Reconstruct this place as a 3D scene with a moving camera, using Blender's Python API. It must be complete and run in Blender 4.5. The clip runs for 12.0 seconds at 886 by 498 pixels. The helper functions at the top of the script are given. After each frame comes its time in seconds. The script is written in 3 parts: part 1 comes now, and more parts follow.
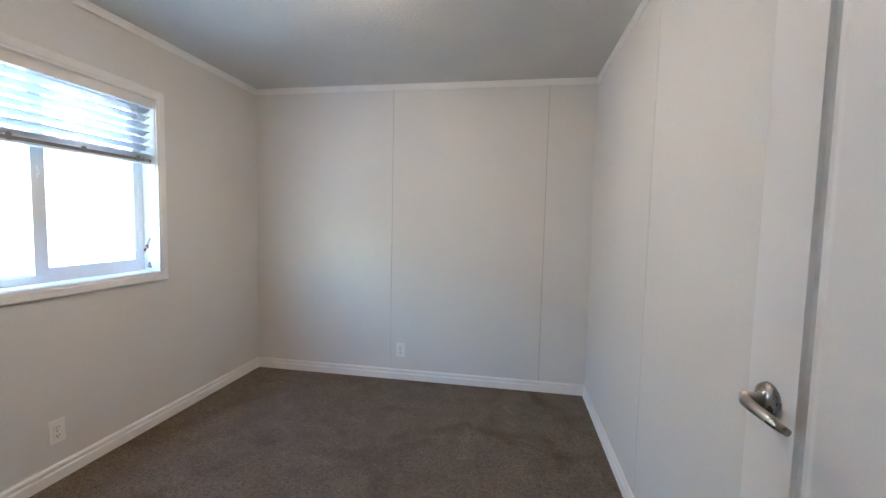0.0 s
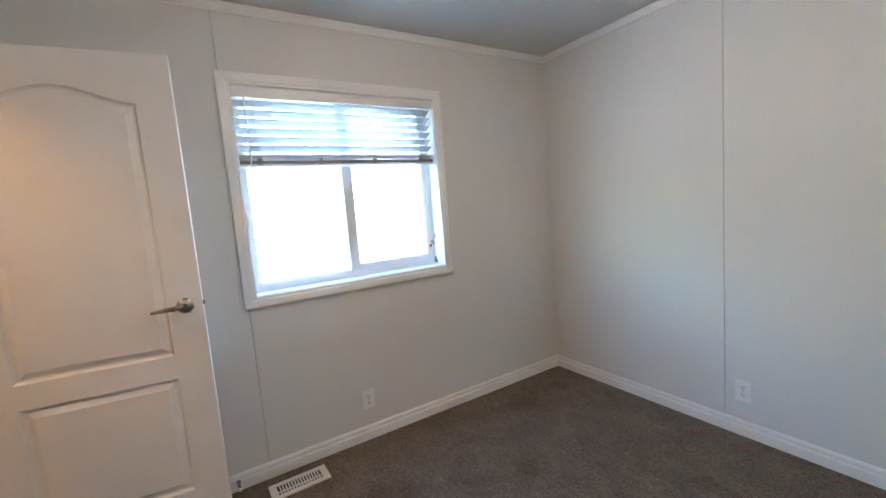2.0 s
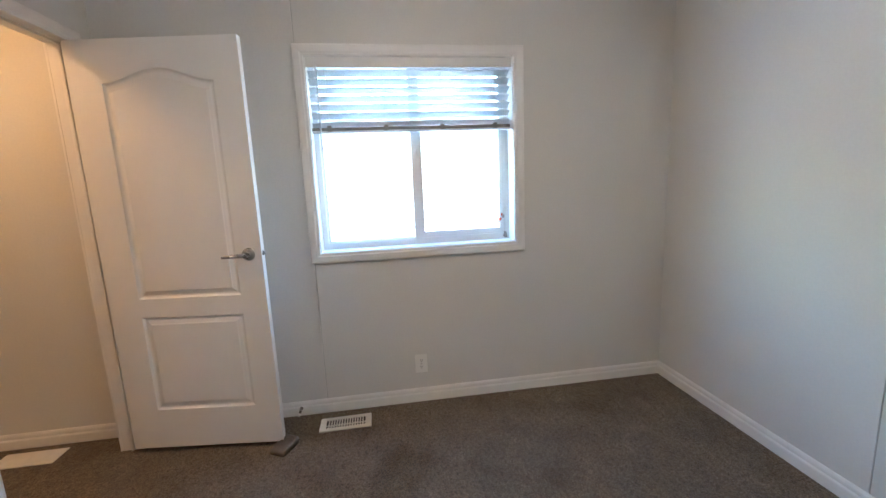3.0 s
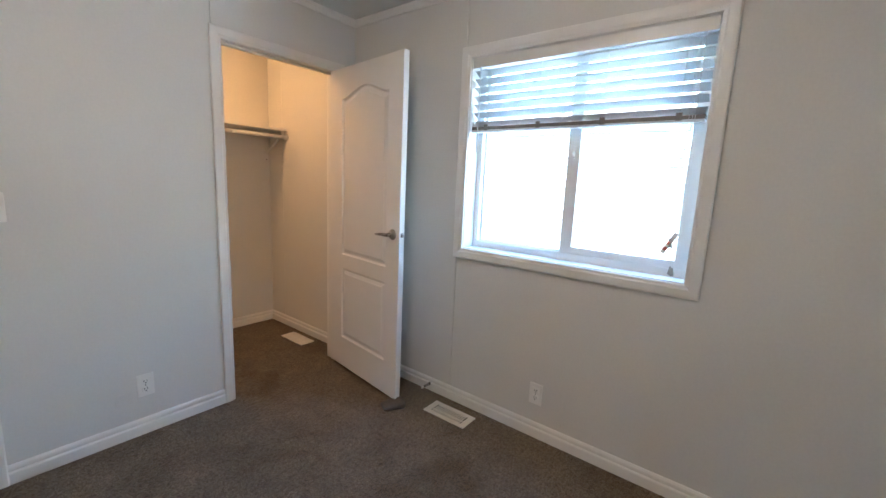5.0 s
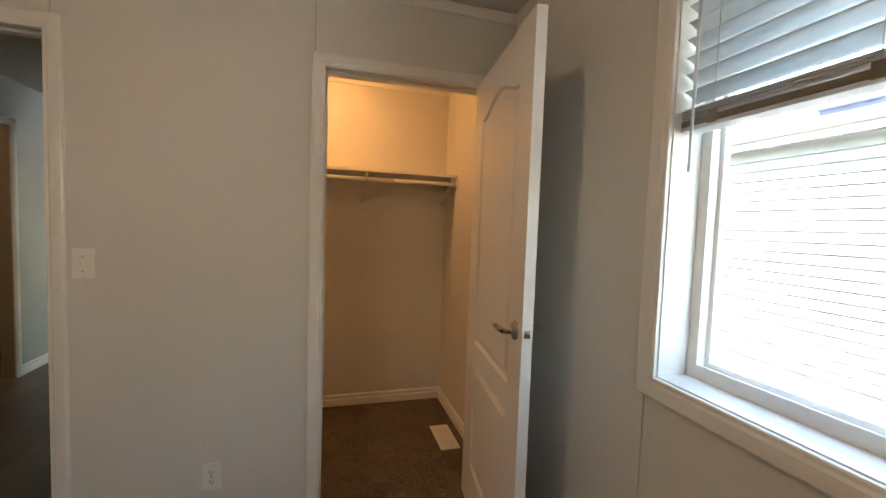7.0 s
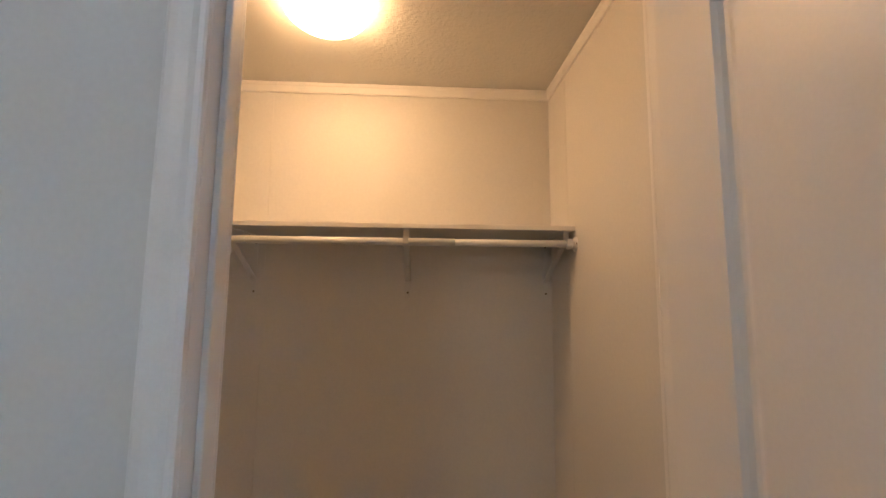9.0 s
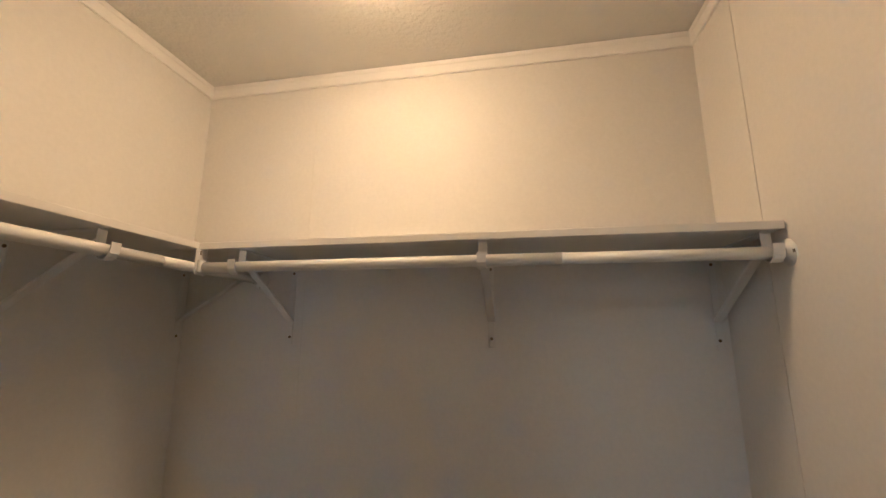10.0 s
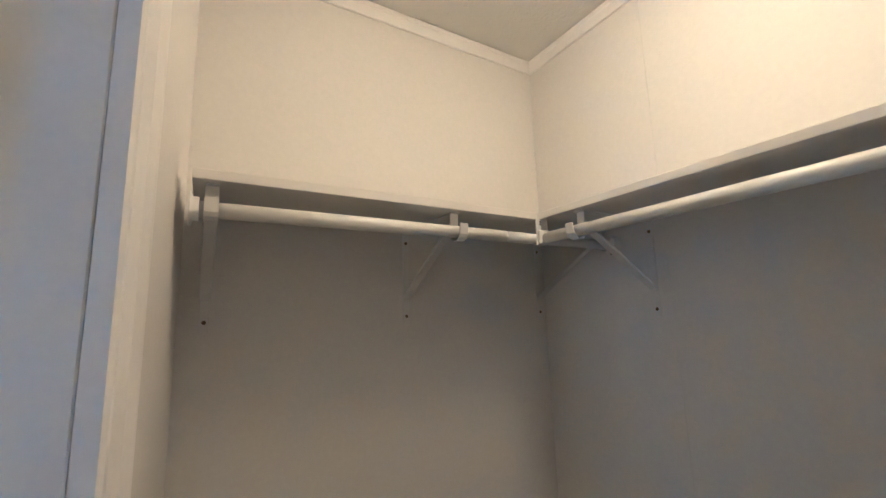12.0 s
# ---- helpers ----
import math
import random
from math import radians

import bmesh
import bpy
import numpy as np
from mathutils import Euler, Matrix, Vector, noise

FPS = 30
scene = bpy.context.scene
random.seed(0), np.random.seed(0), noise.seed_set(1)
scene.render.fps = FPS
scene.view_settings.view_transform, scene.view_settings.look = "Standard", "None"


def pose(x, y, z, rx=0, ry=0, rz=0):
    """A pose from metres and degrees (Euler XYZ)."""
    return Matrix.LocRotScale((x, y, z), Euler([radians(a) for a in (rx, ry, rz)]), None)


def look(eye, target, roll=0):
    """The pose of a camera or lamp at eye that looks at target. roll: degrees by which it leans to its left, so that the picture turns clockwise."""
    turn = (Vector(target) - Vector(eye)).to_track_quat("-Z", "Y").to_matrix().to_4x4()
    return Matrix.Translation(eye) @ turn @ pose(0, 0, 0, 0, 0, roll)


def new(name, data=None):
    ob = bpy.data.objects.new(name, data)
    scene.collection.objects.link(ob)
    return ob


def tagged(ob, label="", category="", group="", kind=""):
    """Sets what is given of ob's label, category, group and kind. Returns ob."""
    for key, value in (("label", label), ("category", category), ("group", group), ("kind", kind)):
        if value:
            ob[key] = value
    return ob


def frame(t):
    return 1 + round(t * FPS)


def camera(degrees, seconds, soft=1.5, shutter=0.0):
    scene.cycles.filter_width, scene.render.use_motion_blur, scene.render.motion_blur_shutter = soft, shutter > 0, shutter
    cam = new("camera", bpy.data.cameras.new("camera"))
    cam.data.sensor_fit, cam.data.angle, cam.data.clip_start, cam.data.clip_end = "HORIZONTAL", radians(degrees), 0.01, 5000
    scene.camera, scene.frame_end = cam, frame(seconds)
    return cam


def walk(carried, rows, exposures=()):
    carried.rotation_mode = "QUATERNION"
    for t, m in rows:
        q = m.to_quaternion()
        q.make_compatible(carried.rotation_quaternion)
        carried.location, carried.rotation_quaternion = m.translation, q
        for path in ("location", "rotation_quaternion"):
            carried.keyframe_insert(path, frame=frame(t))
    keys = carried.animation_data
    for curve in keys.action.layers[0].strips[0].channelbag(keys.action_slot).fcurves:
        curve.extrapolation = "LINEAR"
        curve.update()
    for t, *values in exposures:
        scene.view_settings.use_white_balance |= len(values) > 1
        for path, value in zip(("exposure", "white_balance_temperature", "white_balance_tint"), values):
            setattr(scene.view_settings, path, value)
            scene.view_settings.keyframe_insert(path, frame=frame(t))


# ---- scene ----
cam = camera(95.3, 12.0)
PATH = [
    (0, (2.195, -0.057, 1.33), (1.861, 1.911, 1.193), 1.3),
    (0.5, (2.202, 0.071, 1.333), (1.517, 1.945, 1.196), -0.1),
    (1, (2.239, 0.284, 1.379), (1.079, 1.904, 1.198), -1.5),
    (1.5, (2.271, 0.498, 1.364), (0.784, 1.82, 1.167), -4.1),
    (2, (2.258, 0.757, 1.365), (0.563, 1.797, 1.152), -4.6),
    (2.5, (2.295, 1.056, 1.334), (0.432, 1.731, 1.065), -4.1),
    (3, (2.353, 1.355, 1.353), (0.401, 1.64, 1.022), -2.4),
    (3.5, (2.335, 1.671, 1.337), (0.365, 1.573, 1.005), -0.1),
    (3.7, (2.325, 1.792, 1.344), (0.375, 1.503, 1.007), 0.2),
    (5.3, (1.765, 2.413, 1.353), (0.349, 1.031, 1.061), 2.6),
    (5.5, (1.639, 2.425, 1.352), (0.331, 0.934, 1.091), 2.4),
    (6, (1.354, 2.376, 1.378), (0.346, 0.661, 1.172), 2.3),
    (6.5, (1.091, 2.168, 1.361), (0.303, 0.337, 1.204), 2.2),
    (7, (0.879, 1.882, 1.372), (0.329, -0.038, 1.258), 2.0),
    (7.2, (0.805, 1.758, 1.381), (0.363, -0.19, 1.28), 1.8),
    (8.8, (0.545, 0.765, 1.49), (0.48, -1.23, 1.63), 0.8),
    (9, (0.573, 0.595, 1.481), (0.472, -1.391, 1.697), 0.5),
    (9.5, (0.551, 0.318, 1.502), (0.549, -1.661, 1.796), 1.0),
    (10, (0.551, 0.056, 1.507), (0.916, -1.871, 1.898), 0.3),
    (10.5, (0.555, -0.108, 1.554), (1.562, -1.787, 1.952), 0.3),
    (11, (0.606, -0.138, 1.543), (2.053, -1.472, 1.899), -0.2),
    (11.5, (0.638, -0.143, 1.514), (2.269, -1.250, 1.871), -1.5),
    (12, (0.652, -0.145, 1.487), (2.351, -1.154, 1.800), -1.7),
]
EXPOSURES = [(0, 5.9, 5350, 7), (1.5, 5.85, 5300, 6), (3.5, 5.75, 5300, 6), (5.5, 5.6, 5500, 6), (6.5, 5.1, 6900, 9), (7.0, 5.0, 7500, 10),
             (9.0, 5.2, 5000, 4), (9.5, 5.1, 4650, 1), (10, 5.3, 4200, -2), (10.5, 5.4, 3750, -4), (11, 5.4, 3600, -5), (12, 5.5, 3600, -5)]
walk(cam, [(t, look(eye, target, roll)) for t, eye, target, roll in PATH], EXPOSURES)

# ---- light ----
world = bpy.data.worlds.new("sky")
scene.world = world
world.use_nodes = True
wn = world.node_tree.nodes
sky = wn.new("ShaderNodeTexSky")
sky.sky_type, sky.sun_disc = "NISHITA", False
SUN_UP, SUN_ROUND = radians(56), radians(80)
sky.sun_elevation, sky.sun_rotation = SUN_UP, SUN_ROUND
sky.air_density, sky.dust_density, sky.ozone_density = 2.2, 1.2, 4.0
wn["Background"].inputs["Strength"].default_value = 0.15
world.node_tree.links.new(sky.outputs["Color"], wn["Background"].inputs["Color"])
sun = new("sun", bpy.data.lights.new("sun", "SUN"))
sun.data.energy, sun.data.angle, sun.data.color = 2.2, radians(0.5), (1.0, 0.95, 0.88)
sun.matrix_world = look((0, 0, 0), (-math.cos(SUN_UP) * math.sin(SUN_ROUND), -math.cos(SUN_UP) * math.cos(SUN_ROUND), -math.sin(SUN_UP)))
LAMP_GLOW = 1.1


# ---- materials ----
def mat(name, color, rough=0.6, metal=0.0, vary=0.06, scale=3.0, grain=0.0, grain_scale=200.0, bump=0.0, bump_scale=60.0, piece=0.0, spec=0.5):
    """A painted or moulded surface: two scales of colour variation, relief, and per-piece variation."""
    m = bpy.data.materials.new(name)
    m.use_nodes = True
    nt = m.node_tree
    n, l = nt.nodes, nt.links
    p = n["Principled BSDF"]
    p.inputs["Roughness"].default_value, p.inputs["Metallic"].default_value = rough, metal
    p.inputs["Specular IOR Level"].default_value = spec
    tc = n.new("ShaderNodeTexCoord")
    big = n.new("ShaderNodeTexNoise")
    big.inputs["Scale"].default_value, big.inputs["Detail"].default_value = scale, 5
    l.new(tc.outputs["Object"], big.inputs["Vector"])
    ramp = n.new("ShaderNodeMapRange")
    ramp.inputs["From Min"].default_value, ramp.inputs["From Max"].default_value = 0.3, 0.7
    ramp.inputs["To Min"].default_value, ramp.inputs["To Max"].default_value = 1 - vary, 1 + vary
    l.new(big.outputs["Fac"], ramp.inputs["Value"])
    fac = ramp.outputs["Result"]
    if grain:
        fine = n.new("ShaderNodeTexNoise")
        fine.inputs["Scale"].default_value, fine.inputs["Detail"].default_value = grain_scale, 3
        l.new(tc.outputs["Object"], fine.inputs["Vector"])
        r2 = n.new("ShaderNodeMapRange")
        r2.inputs["From Min"].default_value, r2.inputs["From Max"].default_value = 0.3, 0.7
        r2.inputs["To Min"].default_value, r2.inputs["To Max"].default_value = 1 - grain, 1 + grain
        l.new(fine.outputs["Fac"], r2.inputs["Value"])
        mul = n.new("ShaderNodeMath")
        mul.operation = "MULTIPLY"
        l.new(fac, mul.inputs[0]), l.new(r2.outputs["Result"], mul.inputs[1])
        fac = mul.outputs["Value"]
    if piece:
        info = n.new("ShaderNodeObjectInfo")
        r3 = n.new("ShaderNodeMapRange")
        r3.inputs["To Min"].default_value, r3.inputs["To Max"].default_value = 1 - piece, 1 + piece
        l.new(info.outputs["Random"], r3.inputs["Value"])
        mul = n.new("ShaderNodeMath")
        mul.operation = "MULTIPLY"
        l.new(fac, mul.inputs[0]), l.new(r3.outputs["Result"], mul.inputs[1])
        fac = mul.outputs["Value"]
    mix = n.new("ShaderNodeVectorMath")
    mix.operation = "SCALE"
    mix.inputs[0].default_value = color
    l.new(fac, mix.inputs["Scale"])
    l.new(mix.outputs["Vector"], p.inputs["Base Color"])
    rr = n.new("ShaderNodeMapRange")
    rr.inputs["To Min"].default_value, rr.inputs["To Max"].default_value = max(rough - 0.08, 0.02), min(rough + 0.08, 1)
    l.new(big.outputs["Fac"], rr.inputs["Value"])
    l.new(rr.outputs["Result"], p.inputs["Roughness"])
    if bump:
        bn = n.new("ShaderNodeTexNoise")
        bn.inputs["Scale"].default_value, bn.inputs["Detail"].default_value = bump_scale, 4
        l.new(tc.outputs["Object"], bn.inputs["Vector"])
        bp = n.new("ShaderNodeBump")
        bp.inputs["Strength"].default_value, bp.inputs["Distance"].default_value = bump, 0.004
        l.new(bn.outputs["Fac"], bp.inputs["Height"])
        l.new(bp.outputs["Normal"], p.inputs["Normal"])
    return m


WALL = mat("wall_vinyl", (0.71, 0.70, 0.675), 0.62, vary=0.025, scale=1.3, grain=0.02, grain_scale=90, bump=0.06, bump_scale=220)
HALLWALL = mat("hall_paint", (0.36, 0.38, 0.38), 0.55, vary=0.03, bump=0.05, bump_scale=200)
TRIM = mat("trim_paint", (0.82, 0.81, 0.79), 0.38, vary=0.03, scale=6, grain=0.015, bump=0.04, bump_scale=40)
DOORP = mat("door_paint", (0.80, 0.79, 0.775), 0.36, vary=0.02, scale=4, grain=0.012, bump=0.05, bump_scale=150)
CEIL = mat("ceiling_stipple", (0.69, 0.685, 0.65), 0.9, vary=0.03, bump=0.9, bump_scale=75)
VINYL = mat("window_vinyl", (0.80, 0.80, 0.79), 0.35, vary=0.02, scale=5)
SILL = mat("window_liner", (0.78, 0.78, 0.77), 0.3, vary=0.03, scale=7)
PLATE = mat("plate_plastic", (0.84, 0.83, 0.80), 0.35, vary=0.02)
DARK = mat("dark_slot", (0.02, 0.02, 0.02), 0.6)
CHROME = mat("satin_nickel", (0.34, 0.33, 0.32), 0.28, 1.0, vary=0.05, scale=30)
STEEL = mat("white_steel", (0.72, 0.72, 0.70), 0.35, vary=0.04, scale=15)
SHELFM = mat("shelf_board", (0.70, 0.69, 0.66), 0.45, vary=0.03, scale=5)
SCREW = mat("screw_head", (0.16, 0.13, 0.10), 0.45, 0.8, vary=0.2, scale=60)
VENT = mat("vent_paint", (0.72, 0.70, 0.65), 0.4, vary=0.06, scale=25)
WEDGE = mat("wedge_rubber", (0.11, 0.095, 0.08), 0.85, vary=0.2, scale=18, grain=0.15, bump=0.5, bump_scale=90)
CORD = mat("cord", (0.70, 0.70, 0.68), 0.7)
TAGRED = mat("tag_red", (0.45, 0.07, 0.03), 0.5)
TASSEL = mat("tassel", (0.32, 0.31, 0.30), 0.45)
# white vinyl darkened to grey-brown: the slat stack's shade is in the colour
SHADED_RAILM = mat("blind_rail_shaded", (0.215, 0.20, 0.185), 0.5, vary=0.06, scale=20)
SIDING = mat("siding_vinyl", (0.38, 0.375, 0.36), 0.55, vary=0.03, scale=2, grain=0.02, grain_scale=60, piece=0.03)
SKIRTM = mat("skirting_panel", (0.20, 0.19, 0.185), 0.7, vary=0.12, scale=4, grain=0.1, grain_scale=50)
FASCIA = mat("fascia_metal", (0.62, 0.57, 0.50), 0.5, vary=0.05)
SHINGLE = mat("roof_shingle", (0.24, 0.23, 0.23), 0.9, vary=0.2, scale=3, grain=0.3, grain_scale=40, bump=0.6)
BLUEGREY = mat("skylight_metal", (0.10, 0.12, 0.20), 0.4, vary=0.1)
GROUND = mat("gravel", (0.45, 0.44, 0.42), 0.95, vary=0.2, scale=1.5, grain=0.3, grain_scale=40, bump=0.8, bump_scale=30)
PLANK = mat("dark_plank", (0.075, 0.062, 0.055), 0.42, vary=0.3, scale=5, grain=0.15, grain_scale=70, piece=0.4)
BATHWALL = mat("bath_paint", (0.62, 0.58, 0.50), 0.5, vary=0.03)
VANITY = mat("vanity_wood", (0.30, 0.27, 0.24), 0.45, vary=0.1, scale=8)
COUNTER = mat("counter_laminate", (0.55, 0.50, 0.42), 0.3, vary=0.1, scale=12)
COUNTEREDGE = mat("counter_edge", (0.06, 0.045, 0.035), 0.4)
SHELL = mat("outer_shell", (0.5, 0.5, 0.48), 0.8)


def carpet():
    """Trodden cut pile: brushed patches, brown stains, and tufts."""
    m = mat("carpet", (0.185, 0.144, 0.101), 0.97, vary=0.16, scale=6.5, grain=0.55, grain_scale=150, spec=0.1)
    nt = m.node_tree
    n, l = nt.nodes, nt.links
    p = n["Principled BSDF"]
    tc = n.new("ShaderNodeTexCoord")

    def cloud(scale, detail, rough, distortion, lo, hi):
        q, mr = n.new("ShaderNodeTexNoise"), n.new("ShaderNodeMapRange")
        q.inputs["Scale"].default_value, q.inputs["Detail"].default_value = scale, detail
        q.inputs["Roughness"].default_value, q.inputs["Distortion"].default_value = rough, distortion
        mr.interpolation_type = "SMOOTHSTEP"
        mr.inputs["From Min"].default_value, mr.inputs["From Max"].default_value = lo, hi
        l.new(tc.outputs["Object"], q.inputs["Vector"]), l.new(q.outputs["Fac"], mr.inputs["Value"])
        return mr.outputs["Result"]

    plain = p.inputs["Base Color"].links[0].from_socket
    for fac, tint in ((cloud(2.3, 7, 0.62, 0.8, 0.50, 0.68), (0.70, 0.62, 0.52, 1)), (cloud(55, 5, 0.75, 0.4, 0.44, 0.62), (0.58, 0.56, 0.54, 1)), (cloud(5.0, 6, 0.7, 1.2, 0.54, 0.70), (1.28, 1.30, 1.32, 1))):
        mx = n.new("ShaderNodeMix")
        mx.data_type, mx.blend_type = "RGBA", "MULTIPLY"
        l.new(fac, mx.inputs["Factor"]), l.new(plain, mx.inputs["A"])
        mx.inputs["B"].default_value = tint
        plain = mx.outputs["Result"]
    l.new(plain, p.inputs["Base Color"])
    tuft, pile = n.new("ShaderNodeTexVoronoi"), n.new("ShaderNodeTexNoise")
    tuft.inputs["Scale"].default_value = 260
    pile.inputs["Scale"].default_value, pile.inputs["Detail"].default_value = 45, 7
    for q in (tuft, pile):
        l.new(tc.outputs["Object"], q.inputs["Vector"])
    add = n.new("ShaderNodeMath")
    l.new(tuft.outputs["Distance"], add.inputs[0]), l.new(pile.outputs["Fac"], add.inputs[1])
    b = n.new("ShaderNodeBump")
    b.inputs["Strength"].default_value, b.inputs["Distance"].default_value = 0.8, 0.008
    l.new(add.outputs["Value"], b.inputs["Height"])
    l.new(b.outputs["Normal"], p.inputs["Normal"])
    p.inputs["Sheen Weight"].default_value, p.inputs["Sheen Roughness"].default_value = 0.12, 0.5
    return m


CARPET = carpet()


def pane_glass():
    m = bpy.data.materials.new("pane_glass")
    m.use_nodes = True
    n, l = m.node_tree.nodes, m.node_tree.links
    n.remove(n["Principled BSDF"])
    t, g, x = (n.new("ShaderNode" + k) for k in ("BsdfTransparent", "BsdfGlossy", "MixShader"))
    t.inputs["Color"].default_value = (0.60, 0.615, 0.62, 1)
    g.inputs["Roughness"].default_value = 0.02
    x.inputs[0].default_value = 0.05
    l.new(t.outputs[0], x.inputs[1]), l.new(g.outputs[0], x.inputs[2])
    l.new(x.outputs[0], n["Material Output"].inputs["Surface"])
    return m


GLASS = pane_glass()


def slat_vinyl():
    """White vinyl that lets a little daylight through."""
    m = mat("slat_vinyl", (0.82, 0.83, 0.84), 0.4, vary=0.02)
    n, l = m.node_tree.nodes, m.node_tree.links
    t, x = n.new("ShaderNodeBsdfTranslucent"), n.new("ShaderNodeMixShader")
    t.inputs["Color"].default_value = (0.70, 0.74, 0.78, 1)
    x.inputs[0].default_value = 0.32
    l.new(n["Principled BSDF"].outputs[0], x.inputs[1]), l.new(t.outputs[0], x.inputs[2])
    l.new(x.outputs[0], n["Material Output"].inputs["Surface"])
    return m


SLAT = slat_vinyl()


def glow(name, color, strength):
    m = bpy.data.materials.new(name)
    m.use_nodes = True
    p = m.node_tree.nodes["Principled BSDF"]
    p.inputs["Base Color"].default_value = (0.8, 0.75, 0.65, 1)
    p.inputs["Emission Color"].default_value = (*color, 1)
    p.inputs["Emission Strength"].default_value = strength
    return m


LIT = glow("lit_glass", (1.0, 0.48, 0.17), LAMP_GLOW)
LIT_WARM = glow("lit_glass_warm", (1.0, 0.70, 0.45), 1.3)
MIRROR = mat("mirror_silver", (0.85, 0.85, 0.85), 0.08, 1.0, vary=0.0)


# ---- mesh helpers ----
def box(bm, x0, x1, y0, y1, z0, z1, bevel=0.0, segs=2):
    r = bmesh.ops.create_cube(bm, size=1.0, matrix=Matrix.LocRotScale(((x0 + x1) / 2, (y0 + y1) / 2, (z0 + z1) / 2), None, (x1 - x0, y1 - y0, z1 - z0)))
    if bevel:
        edges = list({e for v in r["verts"] for e in v.link_edges})
        bmesh.ops.bevel(bm, geom=edges, offset=bevel, segments=segs, affect="EDGES", profile=0.5)
    return bm


def bbox(*a, **k):
    return box(bmesh.new(), *a, **k)


def slab(axis, a, b, u0, u1, z0, z1, holes=()):
    """An upright slab between a and b along the axis, with rectangular holes (u0, u1, z0, z1) cut right through."""
    us = sorted({u0, u1, *[min(max(q, u0), u1) for h in holes for q in h[:2]]})
    zs = sorted({z0, z1, *[min(max(q, z0), z1) for h in holes for q in h[2:]]})

    def solid(i, j):
        if not (0 <= i < len(us) - 1 and 0 <= j < len(zs) - 1):
            return False
        u, z = (us[i] + us[i + 1]) / 2, (zs[j] + zs[j + 1]) / 2
        return not any(h[0] < u < h[1] and h[2] < z < h[3] for h in holes)

    bm = bmesh.new()
    verts = {}

    def v(i, j, s):
        if (i, j, s) not in verts:
            p = (s, us[i], zs[j]) if axis == "x" else (us[i], s, zs[j])
            verts[i, j, s] = bm.verts.new(p)
        return verts[i, j, s]

    for i in range(len(us) - 1):
        for j in range(len(zs) - 1):
            if not solid(i, j):
                continue
            for s in (a, b):
                bm.faces.new([v(i, j, s), v(i + 1, j, s), v(i + 1, j + 1, s), v(i, j + 1, s)])
            for (di, dj, p, q) in ((-1, 0, (i, j), (i, j + 1)), (1, 0, (i + 1, j), (i + 1, j + 1)), (0, -1, (i, j), (i + 1, j)), (0, 1, (i, j + 1), (i + 1, j + 1))):
                if not solid(i + di, j + dj):
                    bm.faces.new([v(*p, a), v(*q, a), v(*q, b), v(*p, b)])
    bmesh.ops.recalc_face_normals(bm, faces=bm.faces)
    return bm


def tube(bm, points, radius, sides=12, closed_ends=True):
    """A round bar along a line of points."""
    pts = [Vector(p) for p in points]
    rings = []
    for i, p in enumerate(pts):
        d = (pts[min(i + 1, len(pts) - 1)] - pts[max(i - 1, 0)]).normalized()
        a = d.orthogonal().normalized() if i == 0 else (rings_a - rings_a.dot(d) * d).normalized()
        rings_a = a
        b = d.cross(a)
        r = radius[i] if isinstance(radius, (list, tuple)) else radius
        rings.append([bm.verts.new(p + r * (math.cos(2 * math.pi * k / sides) * a + math.sin(2 * math.pi * k / sides) * b)) for k in range(sides)])
    for r0, r1 in zip(rings, rings[1:]):
        for k in range(sides):
            f = bm.faces.new([r0[k], r0[(k + 1) % sides], r1[(k + 1) % sides], r1[k]])
            f.smooth = True
    if closed_ends:
        bm.faces.new(rings[0][::-1]), bm.faces.new(rings[-1])
    return bm


def bar(points, radius, sides=12):
    return tube(bmesh.new(), points, radius, sides)


def lathe(profile, sides=32, bm=None):
    """A turned body about z from (radius, z) pairs."""
    bm = bm or bmesh.new()
    rings = []
    for r, z in profile:
        if r < 1e-6:
            rings.append([bm.verts.new((0, 0, z))])
        else:
            rings.append([bm.verts.new((r * math.cos(2 * math.pi * k / sides), r * math.sin(2 * math.pi * k / sides), z)) for k in range(sides)])
    for r0, r1 in zip(rings, rings[1:]):
        for k in range(sides):
            q = [r0[k % len(r0)], r0[(k + 1) % len(r0)], r1[(k + 1) % len(r1)], r1[k % len(r1)]]
            q = list(dict.fromkeys(q))
            if len(q) > 2:
                bm.faces.new(q).smooth = True
    bmesh.ops.recalc_face_normals(bm, faces=bm.faces)
    return bm


def moulding(profile, p, q, out, up, miter=(0, 0)):
    """A moulded strip from p to q: profile points (out, up); the ends are cut back by miter times the up coordinate,
    or, for inner corners, by the out coordinate where miter is given as 'o'."""
    bm = bmesh.new()
    p, q, out, up = Vector(p), Vector(q), Vector(out), Vector(up)
    d = (q - p).normalized()
    ends = []
    for base, sign, m in ((p, 1, miter[0]), (q, -1, miter[1])):
        ends.append([bm.verts.new(base + out * o + up * u + d * sign * (o if m == "o" else m * u)) for o, u in profile])
    n = len(profile)
    for k in range(n):
        bm.faces.new([ends[0][k], ends[0][(k + 1) % n], ends[1][(k + 1) % n], ends[1][k]])
    bm.faces.new(ends[0][::-1]), bm.faces.new(ends[1])
    bmesh.ops.recalc_face_normals(bm, faces=bm.faces)
    return bm


def finish(name, bm, material):
    me = bpy.data.meshes.new(name)
    bm.to_mesh(me)
    bm.free()
    me.materials.append(material)
    return me


def part(name, bm, material, parent, label=""):
    ob = new(name, finish(name, bm, material))
    ob.parent = parent
    return tagged(ob, label)


def solo(name, bm, material, label, category, kind="", group=""):
    return tagged(new(name, finish(name, bm, material)), label, category, group, kind)


